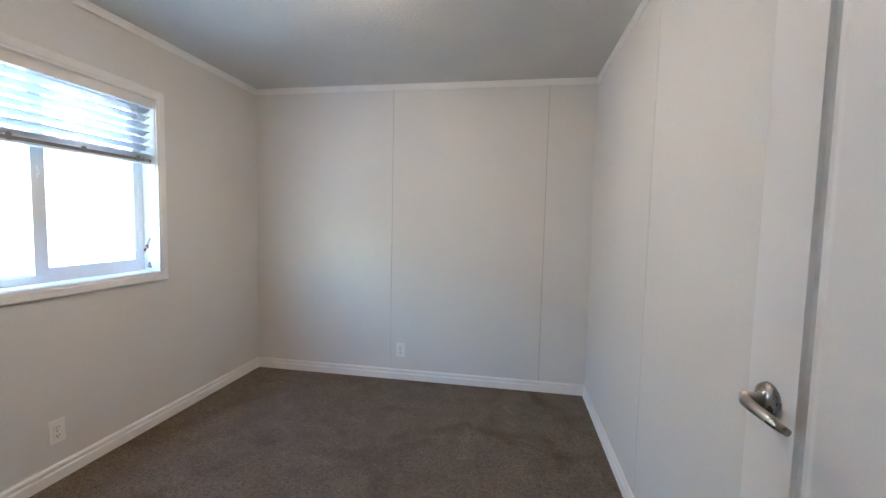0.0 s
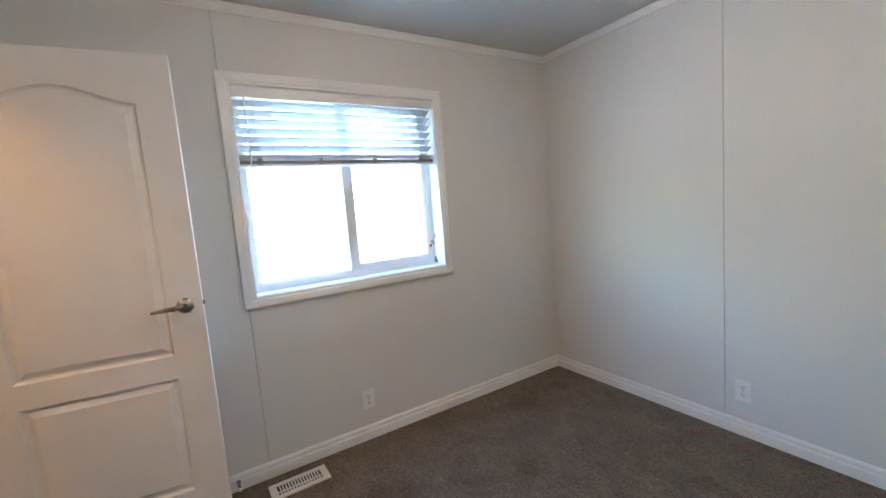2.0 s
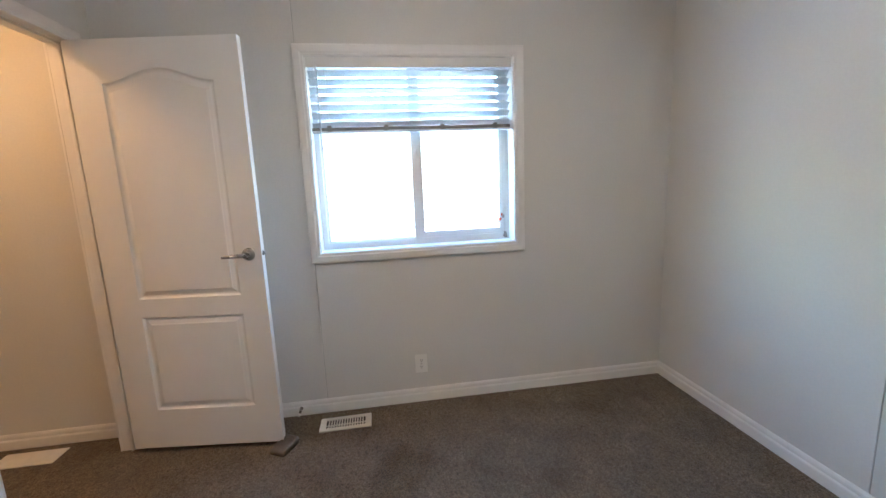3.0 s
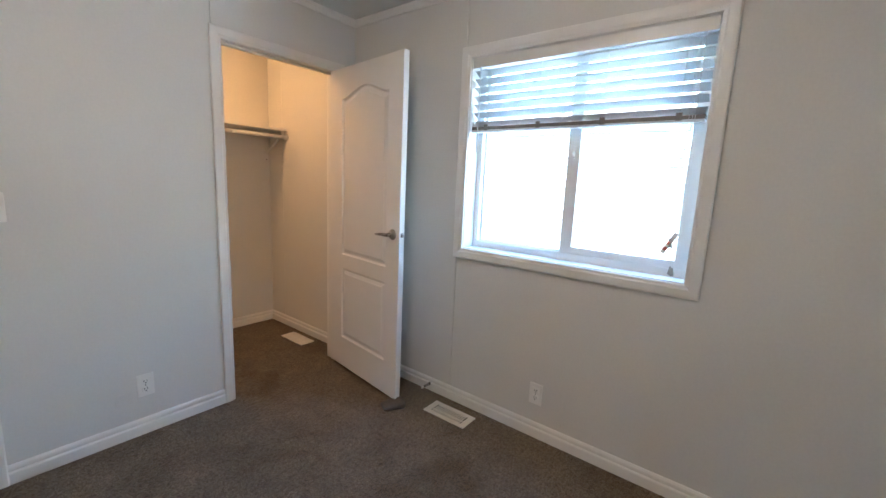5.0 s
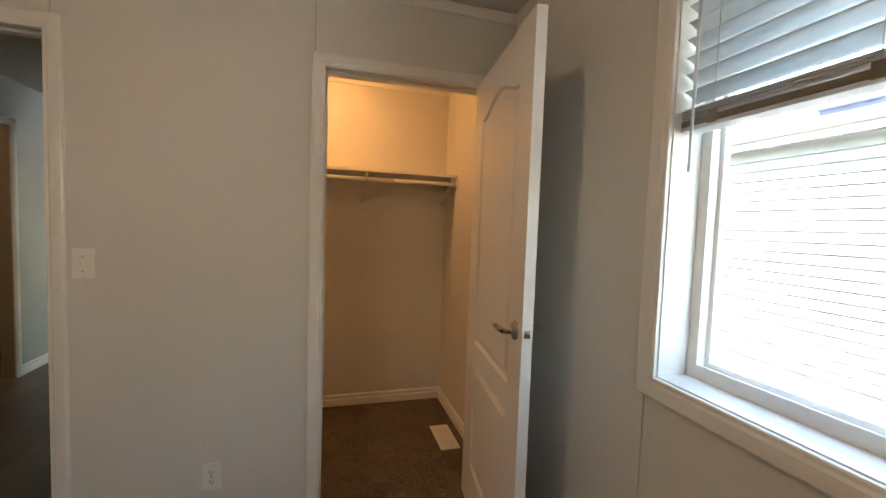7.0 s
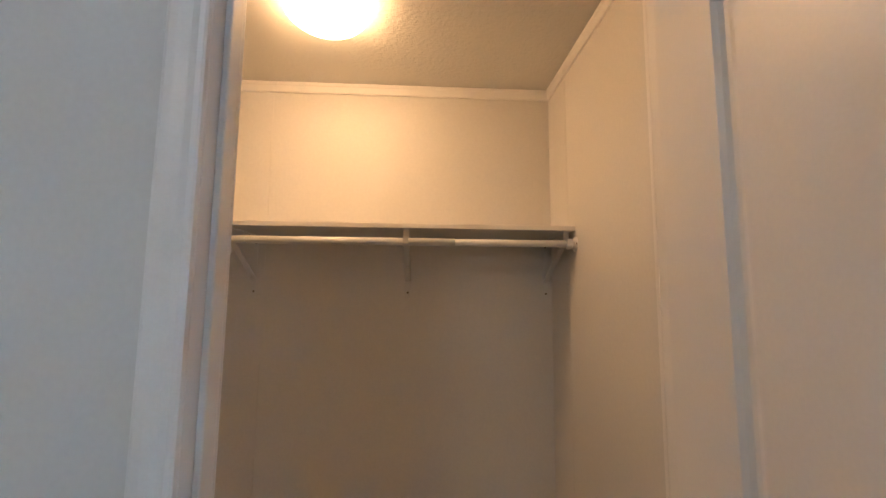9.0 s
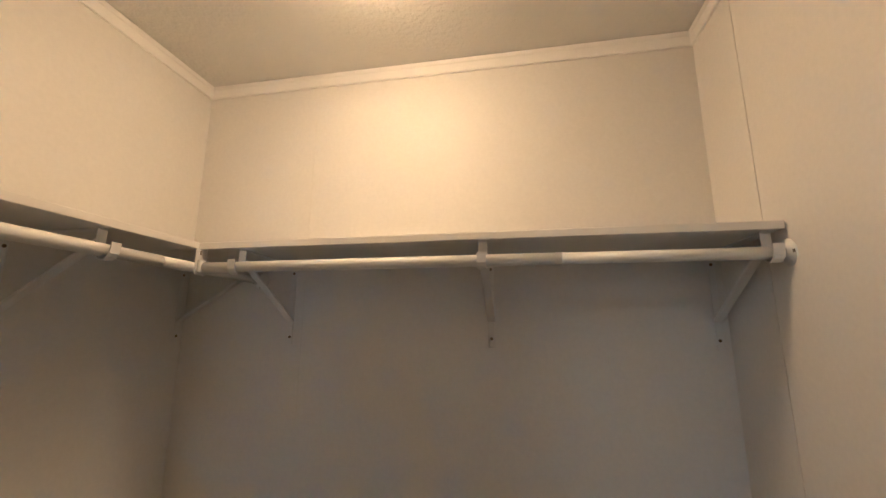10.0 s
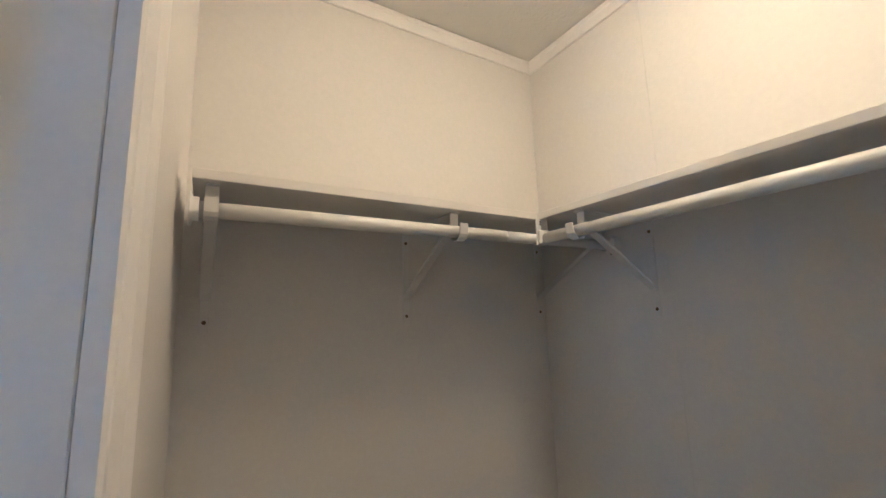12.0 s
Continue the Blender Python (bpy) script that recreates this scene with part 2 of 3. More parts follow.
def thing(name, m, label, category, group="", kind=""):
    ob = new(name)
    ob.empty_display_size = 0.05
    ob.matrix_world = m
    return tagged(ob, label, category, group, kind)


# ---- plan ----
RX, RY, H = 2.79, 3.155, 2.42          # bedroom
CX, CY, SI = 1.693, -1.17, -0.098     # closet: east wall, back wall, inner face of the shared wall
CO = (0.156, 0.90)                     # closet opening
EO = (1.90, 2.688)                     # entry opening
DH = 2.045
WO = (0.995, 2.145, 0.975, 2.035)      # window opening
HX, HY = 3.33, -1.25                   # hall: east wall, nook end
TOP = 2.75


def wall(name, axis, face, back, u0, u1, panels, holes=(), z1=H, material=WALL, label="", gap=0.0022):
    """A wall of thin vinyl-faced panels on a core. panels: where the joints run."""
    sgn = 1 if face > back else -1
    core = solo(name, slab(axis, back, face - sgn * 0.006, u0, u1, 0, z1 + 0.1, holes), SHELL if material is WALL else material, label or "pale grey vinyl-faced wall with slim panel joints", "wall", "structure")
    cuts = [u0, *panels, u1]
    for a, b in zip(cuts, cuts[1:]):
        a2, b2 = a + (gap if a != u0 else 0), b - (gap if b != u1 else 0)
        hs = [h for h in holes if h[0] < b2 and h[1] > a2]
        part("panel", slab(axis, face - sgn * 0.006, face, a2, b2, 0.0, z1, hs), material, core)
    return core


W_HOLES = [(*WO[:2], *WO[2:])]
wall_west = wall("wall_west", "x", 0.0, -0.15, SI, RY, [0.955], W_HOLES)
wall("wall_closet_west", "x", 0.0, -0.15, CY, SI, [-0.955], gap=0.0012)
wall("wall_north", "y", RY, RY + 0.1, -0.15, RX + 0.1, [1.22, 2.44], gap=0.0028)
wall("wall_east", "x", RX, RX + 0.1, -0.08, RY, [0.64, 1.862], gap=0.0024)
S_HOLES = [(CO[0] - 0.016, CO[1] + 0.016, -1, DH + 0.016), (EO[0] - 0.016, EO[1] + 0.016, -1, DH + 0.016)]
wall("wall_south", "y", 0.0, SI + 0.006, 0.0, RX, [0.945, 1.88], S_HOLES)
# closet side of the shared wall, and the closet's other walls
solo("wall_closet_front", slab("y", SI, SI + 0.006, 0.0, CX, 0, H, [S_HOLES[0]]), WALL, "pale vinyl inner face of the closet wall", "wall", "structure")
wall("wall_closet_back", "y", CY, CY - 0.08, -0.15, CX + 0.08, [1.247], gap=0.0002)
wall("wall_closet_east", "x", CX, CX + 0.077, CY, SI, [])
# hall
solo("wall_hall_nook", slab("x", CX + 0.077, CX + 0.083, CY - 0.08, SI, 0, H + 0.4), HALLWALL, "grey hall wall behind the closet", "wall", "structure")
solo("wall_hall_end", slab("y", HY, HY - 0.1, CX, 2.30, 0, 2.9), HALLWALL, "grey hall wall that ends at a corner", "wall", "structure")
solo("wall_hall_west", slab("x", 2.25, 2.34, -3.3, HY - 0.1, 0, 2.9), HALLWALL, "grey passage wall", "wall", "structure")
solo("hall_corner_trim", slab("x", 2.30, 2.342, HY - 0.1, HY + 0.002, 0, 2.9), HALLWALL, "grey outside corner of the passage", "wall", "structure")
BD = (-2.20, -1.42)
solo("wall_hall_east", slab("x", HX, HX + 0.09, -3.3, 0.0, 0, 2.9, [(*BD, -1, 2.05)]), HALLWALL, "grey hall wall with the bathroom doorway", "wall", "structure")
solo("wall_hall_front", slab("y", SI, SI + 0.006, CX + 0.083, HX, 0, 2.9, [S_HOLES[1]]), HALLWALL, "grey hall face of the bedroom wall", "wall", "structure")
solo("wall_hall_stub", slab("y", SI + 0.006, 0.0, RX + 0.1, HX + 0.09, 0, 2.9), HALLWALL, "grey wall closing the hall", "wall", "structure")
LIV = (0.0, 7.0, -8.0, -3.4)
solo("wall_living_far", slab("y", LIV[2] - 0.1, LIV[2], LIV[0], LIV[1], 0, 2.9), BATHWALL, "pale wall across the living room", "wall", "structure")
solo("wall_living_west", slab("x", -0.1, 0.0, LIV[2], LIV[3], 0, 2.9, [(-7.2, -4.4, 0.6, 2.1)]), BATHWALL, "pale living room wall with a wide window", "wall", "structure")
solo("wall_living_east", slab("x", LIV[1], LIV[1] + 0.1, LIV[2], LIV[3], 0, 2.9), BATHWALL, "pale living room wall", "wall", "structure")
solo("wall_living_near", slab("y", LIV[3], LIV[3] + 0.1, -0.1, LIV[1], 0, 2.9, [(2.34, HX, -1, 3)]), HALLWALL, "wall between passage and living room", "wall", "structure")
# bathroom
solo("wall_bath_back", slab("y", -3.3, -3.2, HX + 0.09, 5.2, 0, 2.5), BATHWALL, "warm cream bathroom wall", "wall", "structure")
solo("wall_bath_side", slab("x", 5.2, 5.3, -3.3, 0.0, 0, 2.5), BATHWALL, "warm cream bathroom wall", "wall", "structure")
solo("wall_bath_front", slab("y", -0.9, -0.8, HX + 0.09, 5.2, 0, 2.5), BATHWALL, "warm cream bathroom wall", "wall", "structure")
solo("ceiling_bath", bbox(HX + 0.09, 5.2, -3.2, -0.9, H, H + 0.05), CEIL, "white bathroom ceiling", "ceiling", "structure")

# floors and ceilings
floor = solo("floor", bbox(-0.02, RX, -0.045, RY, -0.05, 0.0), CARPET, "dark brown-grey cut pile carpet", "floor", "structure")
solo("floor_closet", bbox(-0.02, CX, CY, -0.030, -0.05, -0.001), CARPET, "dark brown-grey cut pile carpet in the closet", "floor", "structure")
ceiling = solo("ceiling", bbox(0.0, RX, 0.0, RY, H, H + 0.08), CEIL, "pale grey stippled ceiling", "ceiling", "structure")
solo("ceiling_closet", bbox(0.0, CX, CY, SI + 0.006, H, H + 0.08), CEIL, "stippled closet ceiling", "ceiling", "structure")
solo("ceiling_hall", bbox(CX + 0.083, HX, -3.4, SI, H, H + 0.08), CEIL, "pale hall ceiling", "ceiling", "structure")
solo("ceiling_living", bbox(-0.1, 7.1, -8.1, -3.4, TOP, TOP + 0.08), CEIL, "pale living room ceiling", "ceiling", "structure")
solo("roof_deck", bbox(-0.25, 7.3, -8.3, RY + 0.4, 2.92, 3.0), SHELL, "flat roof deck over the home", "roof", "structure")

# ---- mouldings ----
BASE = [(0, 0), (0.015, 0), (0.015, 0.046), (0.013, 0.051), (0.0065, 0.055), (0.0065, 0.060), (0.011, 0.064), (0.0105, 0.075), (0.005, 0.084), (0.0, 0.085)]
CROWN = [(0, 0), (0.007, 0.0), (0.009, 0.004), (0.0095, 0.030), (0.012, 0.034), (0.012, 0.048), (0, 0.048)]
CASE = [(0, 0), (0.010, 0.0), (0.012, 0.004), (0.012, 0.012), (0.016, 0.020), (0.018, 0.040), (0.018, 0.052), (0.015, 0.058), (0, 0.058)]
UP = (0, 0, 1)


def strip(name, prof, p, q, out, m, miter=("o", "o"), label="", up=UP):
    return solo(name, moulding(prof, p, q, out, up, miter), TRIM, label, "trim", "structure")


def run(name, prof, z, label, runs):
    for p, q, out, mi in runs:
        strip(name, prof, (*p, z), (*q, z), (*out, 0), TRIM, mi, label)


CE, CW = CO[1] + 0.058, CO[0] - 0.058
EW, EE = EO[0] - 0.058, EO[1] + 0.058
run("baseboard", BASE, 0.0, "white moulded baseboard along the wall", [
    ((0, 0), (0, RY), (1, 0), ("o", "o")), ((0, RY), (RX, RY), (0, -1), ("o", "o")), ((RX, RY), (RX, 0), (-1, 0), ("o", "o")),
    ((EW, 0), (CE, 0), (0, 1), (0, 0)), ((CW, 0), (0, 0), (0, 1), (0, "o")), ((RX, 0), (EE, 0), (0, 1), ("o", 0)),
    ((0, CY), (0, SI), (1, 0), ("o", "o")), ((CX, CY), (0, CY), (0, 1), ("o", "o")), ((CX, SI), (CX, CY), (-1, 0), ("o", "o")),
    ((CX + 0.083, HY), (2.342, HY), (0, 1), (0, 0)), ((HX, -3.4), (HX, BD[0] - 0.058), (-1, 0), (0, 0)), ((2.342, HY), (2.342, -3.4), (1, 0), (0, 0)),
    ((LIV[0], LIV[2]), (LIV[1], LIV[2]), (0, 1), (0, 0)), ((HX, BD[1] + 0.058), (HX, SI), (-1, 0), (0, 0))])
run("crown_trim", CROWN, H - 0.0505, "narrow white crown strip under the ceiling", [
    ((0, 0), (0, RY), (1, 0), ("o", "o")), ((0, RY), (RX, RY), (0, -1), ("o", "o")), ((RX, RY), (RX, 0), (-1, 0), ("o", "o")), ((RX, 0), (0, 0), (0, 1), ("o", "o")),
    ((0, CY), (0, SI), (1, 0), ("o", "o")), ((CX, CY), (0, CY), (0, 1), ("o", "o")), ((CX, SI), (CX, CY), (-1, 0), ("o", "o")), ((0, SI), (CX, SI), (0, -1), ("o", "o"))])


def door_case(name, u0, u1, head, y, out, label, axis="y"):
    """Three mitred casing strips round an opening in a wall that faces along out."""
    def P(u, z):
        return (u, y, z) if axis == "y" else (y, u, z)
    o = (0, out, 0) if axis == "y" else (out, 0, 0)
    left = (-1, 0, 0) if axis == "y" else (0, -1, 0)
    right = (1, 0, 0) if axis == "y" else (0, 1, 0)
    top = thing(name, pose(0, 0, 0), label, "trim", kind="structure")
    part("casing_side", moulding(CASE, P(u0, 0), P(u0, head), o, left, (0, -1)), TRIM, top)
    part("casing_side", moulding(CASE, P(u1, 0), P(u1, head), o, right, (0, -1)), TRIM, top)
    part("casing_head", moulding(CASE, P(u0, head), P(u1, head), o, UP, (-1, -1)), TRIM, top)


door_case("closet_casing", *CO, DH, 0.0, 1, "white mitred casing round the closet doorway")
door_case("closet_inner_casing", *CO, DH, SI, -1, "white mitred casing inside the closet doorway")
door_case("entry_casing", *EO, DH, 0.0, 1, "white mitred casing round the bedroom doorway")
door_case("entry_outer_casing", *EO, DH, SI, -1, "white mitred casing on the hall side")
door_case("bath_casing", *BD, 2.05, HX, -1, "white casing round the bathroom doorway", "x")


def jamb(name, u0, u1, head, label, strike):
    """Lining of a doorway in the shared wall, with its stop."""
    j = thing(name, pose(0, 0, 0), label, "door frame", kind="structure")
    t, y0, y1 = 0.016, SI + 0.0005, -0.002
    for u, s in ((u0, 1), (u1, -1)):
        part("jamb_side", bbox(min(u, u - s * t), max(u, u - s * t), y0, y1, 0, head, bevel=0.001, segs=1), TRIM, j)
        part("stop", bbox(min(u, u + s * 0.011), max(u, u + s * 0.011), -0.052, -0.037, 0, head - 0.011, bevel=0.002, segs=1), TRIM, j)
    part("jamb_head", bbox(u0 - t, u1 + t, y0, y1, head, head + t), TRIM, j)
    part("stop", bbox(u0, u1, -0.052, -0.037, head - 0.011, head), TRIM, j)
    u = u1 if strike > 0 else u0
    part("strike_plate", bbox(u - 0.0016 if strike > 0 else u, u if strike > 0 else u + 0.0016, -0.034, -0.008, 1.005, 1.065), CHROME, j, "satin nickel strike plate")


jamb("closet_jamb", *CO, DH, "white painted lining of the closet doorway", 1)
jamb("entry_jamb", *EO, DH, "white painted lining of the bedroom doorway", -1)


# ---- doors ----
def inset(loop, d):
    """A closed (u, z) loop, counter-clockwise, moved inwards by d."""
    out = []
    n = len(loop)
    for i in range(n):
        a, b, c = (Vector(loop[k % n]) for k in (i - 1, i, i + 1))
        e, f = (b - a).normalized(), (c - b).normalized()
        n1, n2 = Vector((-e.y, e.x)), Vector((-f.y, f.x))
        m = (n1 + n2).normalized()
        out.append(tuple(b + m * d / max(m.dot(n1), 0.3)))
    return out


def panel_loops(w):
    s, b = 0.126, 0.148
    low = [(b, 0.213), (w - s, 0.213), (w - s, 0.712), (b, 0.712)]
    arch = [(w - s - (w - s - b) * k / 24, 1.825 + 0.060 * (0.5 - 0.5 * math.cos(2 * math.pi * k / 24))) for k in range(25)]
    high = [(b, 0.808), (w - s, 0.808), *arch]
    return low, high


def leaf_mesh(w, h, t=0.035):
    """A moulded two-panel leaf: u along x from the hinge, thickness from 0 to t along y."""
    bm = bmesh.new()
    for y, sgn in ((0.0, 1), (t, -1)):
        edges = []
        rim = [bm.verts.new((u, y, z)) for u, z in ((0, 0), (w, 0), (w, h), (0, h))]
        edges += [bm.edges.new((rim[k], rim[(k + 1) % 4])) for k in range(4)]
        for loop in panel_loops(w):
            rings = []
            for d, depth in ((0, 0), (0.004, 0.0066), (0.009, 0.0110), (0.017, 0.0114), (0.035, 0.0042), (0.038, 0.0018), (0.042, 0.0012)):
                rings.append([bm.verts.new((u, y + sgn * depth, z)) for u, z in inset(loop, d)])
            n = len(loop)
            edges += [bm.edges.new((rings[0][k], rings[0][(k + 1) % n])) for k in range(n)]
            for r0, r1 in zip(rings, rings[1:]):
                for k in range(n):
                    bm.faces.new([r0[k], r0[(k + 1) % n], r1[(k + 1) % n], r1[k]])
            bm.faces.new(rings[-1])
        bmesh.ops.triangle_fill(bm, use_beauty=True, use_dissolve=False, edges=edges)
    for a, b in (((0, 0), (w, 0)), ((w, 0), (w, h)), ((w, h), (0, h)), ((0, h), (0, 0))):
        bm.faces.new([bm.verts.new(p) for p in ((a[0], 0, a[1]), (b[0], 0, b[1]), (b[0], t, b[1]), (a[0], t, a[1]))])
    bmesh.ops.remove_doubles(bm, verts=bm.verts, dist=1e-5)
    bmesh.ops.recalc_face_normals(bm, faces=bm.faces)
    return bm


def lever(parent, u, z, y, s, back):
    """Rose and curved lever on one face; s: which way the face looks; back: towards the hinge."""
    rose = lathe([(0, 0.0), (0.031, 0.0), (0.032, 0.003), (0.029, 0.009), (0.017, 0.012), (0.0125, 0.016), (0.0115, 0.045), (0.0, 0.046)], 28)
    bmesh.ops.transform(rose, matrix=Matrix.Translation((u, y, z)) @ Matrix.Rotation(radians(-90 * s), 4, "X"), verts=rose.verts)
    h = part("lever_handle", rose, CHROME, parent, "satin nickel lever handle")
    pts = [(u, y + s * 0.040, z), (u - back * 0.015, y + s * 0.047, z), (u - back * 0.045, y + s * 0.048, z - 0.001), (u - back * 0.085, y + s * 0.045, z - 0.004), (u - back * 0.112, y + s * 0.042, z - 0.006)]
    lv = tube(bmesh.new(), pts, [0.010, 0.0105, 0.0095, 0.0085, 0.006], 14)
    part("lever", lv, CHROME, h)


def door(name, m, w, label, pin_side):
    d = thing(name, m, label, "door", kind="structure")
    part("leaf", leaf_mesh(w, 2.015), DOORP, d)
    for y, s in ((0.0, -1), (0.035, 1)):
        lever(d, w - 0.062, 1.012, y, s, 1)
    part("latch_plate", bbox(w, w + 0.0012, 0.008, 0.027, 1.001, 1.026, bevel=0.0005, segs=1), CHROME, d, "satin nickel latch plate")
    part("latch", bbox(w, w + 0.010, 0.012, 0.023, 1.005, 1.022, bevel=0.002), CHROME, d)
    for z in (0.19, 1.0, 1.83):
        hb = tube(bmesh.new(), [(-0.004, pin_side, z - 0.045), (-0.004, pin_side, z + 0.045)], 0.006, 10)
        box(hb, -0.003, 0.0, 0.003, 0.032, z - 0.044, z + 0.044)
        part("hinge", hb, CHROME, d, "satin nickel butt hinge")
    return d


# leaf frame: x from hinge to tip, y towards the wall behind the opened leaf
door("door_closet", pose(0.194, -0.0113, 0.028, 0, 0, 82.8), 0.775, "white two-panel arch-top closet door standing open", 0.036)
door("door_entry", pose(2.684, 0.024, 0.012, 0, 0, 91.9) @ Matrix.Translation((0, -0.035, 0)), 0.775, "white two-panel bedroom door standing open against the wall", -0.001)

# ---- window ----
win = thing("window_1", pose(0, 0, 0), "white vinyl sliding window in a trimmed opening", "window", kind="structure")
y0, y1, z0, z1 = WO
part("casing", moulding(CASE, (0, y0, z0), (0, y0, z1), (1, 0, 0), (0, -1, 0), (-1, -1)), TRIM, win)
part("casing", moulding(CASE, (0, y1, z0), (0, y1, z1), (1, 0, 0), (0, 1, 0), (-1, -1)), TRIM, win)
part("casing", moulding(CASE, (0, y0, z1), (0, y1, z1), (1, 0, 0), UP, (-1, -1)), TRIM, win)
part("casing", moulding(CASE, (0, y0, z0), (0, y1, z0), (1, 0, 0), (0, 0, -1), (-1, -1)), TRIM, win)
liner = slab("x", -0.106, -0.001, y0 - 0.008, y1 + 0.008, z0 - 0.008, z1 + 0.008, [(y0 + 0.004, y1 - 0.004, z0 + 0.004, z1 - 0.004)])
part("liner", liner, SILL, win, "white boxed window reveal")
fw = 0.034
frame_bm = slab("x", -0.165, -0.100, y0, y1, z0, z1, [(y0 + fw, y1 - fw, z0 + fw, z1 - fw)])
part("window_frame", frame_bm, VINYL, win)
MID = 1.577
fixed = part("fixed_sash", slab("x", -0.150, -0.130, y0 + fw, MID + 0.02, z0 + fw, z1 - fw, [(y0 + fw + 0.012, MID - 0.028, z0 + fw + 0.014, z1 - fw - 0.014)]), VINYL, win)
p = part("pane", bbox(-0.142, -0.138, y0 + fw + 0.010, MID - 0.026, z0 + fw + 0.012, z1 - fw - 0.012), GLASS, fixed)
p.visible_shadow = False
sash = part("sliding_sash", slab("x", -0.127, -0.104, MID - 0.03, y1 - fw, z0 + fw, z1 - fw, [(MID + 0.030, y1 - fw - 0.028, z0 + fw + 0.042, z1 - fw - 0.042)]), VINYL, win)
p = part("pane", bbox(-0.118, -0.114, MID + 0.028, y1 - fw - 0.026, z0 + fw + 0.040, z1 - fw - 0.040), GLASS, sash)
p.visible_shadow = False
lt = bbox(-0.104, -0.098, MID - 0.008, MID + 0.008, 1.50, 1.555, bevel=0.0025)
tube(lt, [(-0.098, MID, 1.515), (-0.093, MID - 0.002, 1.53), (-0.091, MID - 0.004, 1.542)], [0.004, 0.004, 0.003], 10)
part("latch", lt, VINYL, sash)
part("track", bbox(-0.103, -0.098, y0 + fw, y1 - fw, z0 + fw - 0.002, z0 + fw + 0.008), VINYL, win)

# blind, raised half way
by0, by1 = y0 + 0.010, y1 - 0.014
blind = thing("window_blind", pose(-0.042, (by0 + by1) / 2, z1 - 0.004), "white slatted blind raised half way in the window", "blind")
hw = (by1 - by0) / 2
part("head_rail", bbox(-0.026, 0.026, -hw, hw, -0.040, 0.0, bevel=0.003), SLAT, blind)
part("valance", bbox(0.030, 0.036, -hw - 0.004, hw + 0.006, -0.052, 0.0, bevel=0.002), TRIM, blind)


def slat_mesh():
    bm = bmesh.new()
    rows = []
    for k in range(7):
        s = (k / 6 - 0.5) * 0.050
        z = 0.0028 * (1 - (2 * k / 6 - 1) ** 2)
        rows.append([bm.verts.new((s, y, z + dz)) for y in (-hw, hw) for dz in (0, 0.0011)])
    for a, b in zip(rows, rows[1:]):
        for i, j in ((0, 2), (3, 1), (2, 3), (1, 0)):
            bm.faces.new([a[i], a[j], b[j], b[i]]).smooth = True
    for r in (rows[0], rows[-1]):
        bm.faces.new([r[0], r[1], r[3], r[2]])
    bmesh.ops.recalc_face_normals(bm, faces=bm.faces)
    return bm


slat_data = finish("slat", slat_mesh(), SLAT)


def slat(z, tilt, skew=0.0, dx=0.0):
    s = new("slat", slat_data)
    s.parent = blind
    s.matrix_local = pose(dx, random.uniform(-0.002, 0.002), z, skew, tilt, 0)


for k in range(6):
    slat(-0.075 - 0.0445 * k, -29 + random.uniform(-3, 3), random.uniform(-0.15, 0.15))
for k in range(7):
    slat(-0.334 - 0.0038 * k, random.uniform(-2, 2), random.uniform(-0.1, 0.1), random.uniform(-0.002, 0.002))
# dark band painted as the shadowed slat stack; the clips share its colour
part("shaded_rail", bbox(-0.025, 0.025, -hw, hw, -0.380, -0.362, bevel=0.003), SHADED_RAILM, blind, "bottom rail, grey-brown for the shade on the stacked slats")
part("rail_cap", bbox(-0.026, 0.026, -hw, hw, -0.391, -0.3795, bevel=0.003), SLAT, blind, "white cap under the bottom rail")
for yy in (-0.47, -0.16, 0.16, 0.47):
    for x in (-0.026, 0.026):
        part("ladder_cord", bar([(x, yy, -0.04), (x, yy + 0.002, -0.2), (x, yy, -0.37)], 0.0011, 6), CORD, blind)
    part("cord_clip", bbox(0.0265, 0.0285, yy - 0.012, yy + 0.012, -0.384, -0.352, bevel=0.0008), SHADED_RAILM, blind)
part("tilt_wand", bar([(0.040, -hw + 0.05, -0.045), (0.040, -hw + 0.048, -0.50)], 0.004, 8), SLAT, blind, "clear plastic tilt wand")
for dy, zt in ((0.0, -0.875), (0.012, -0.99), (0.022, -0.995)):
    part("lift_cord", bar([(0.034, hw - 0.055 + dy, -0.05), (0.036, hw - 0.056 + dy, -0.5), (0.036, hw - 0.058 + dy * 0.8, zt)], 0.0011, 6), CORD, blind)
    ts = lathe([(0, 0), (0.004, 0), (0.0045, -0.008), (0.009, -0.030), (0.009, -0.034), (0, -0.034)], 12)
    bmesh.ops.transform(ts, matrix=Matrix.Translation((0.036, hw - 0.058 + dy * 0.8, zt)), verts=ts.verts)
    part("tassel", ts, TASSEL, blind)
TAGM = Matrix.Translation((0.040, hw - 0.050, -0.865)) @ Matrix.Rotation(radians(-28), 4, "X") @ Matrix.Scale(0.75, 4)
for zz0, zz1, mt in ((-0.03, 0.03, CORD), (-0.05, -0.03, TAGRED), (-0.064, -0.05, CORD), (-0.088, -0.064, TAGRED), (-0.105, -0.088, CORD)):
    tb = bbox(-0.0006, 0.0006, -0.012, 0.012, zz0, zz1)
    bmesh.ops.transform(tb, matrix=TAGM, verts=tb.verts)
    part("warning_tag", tb, mt, blind, "red and white paper warning tag")


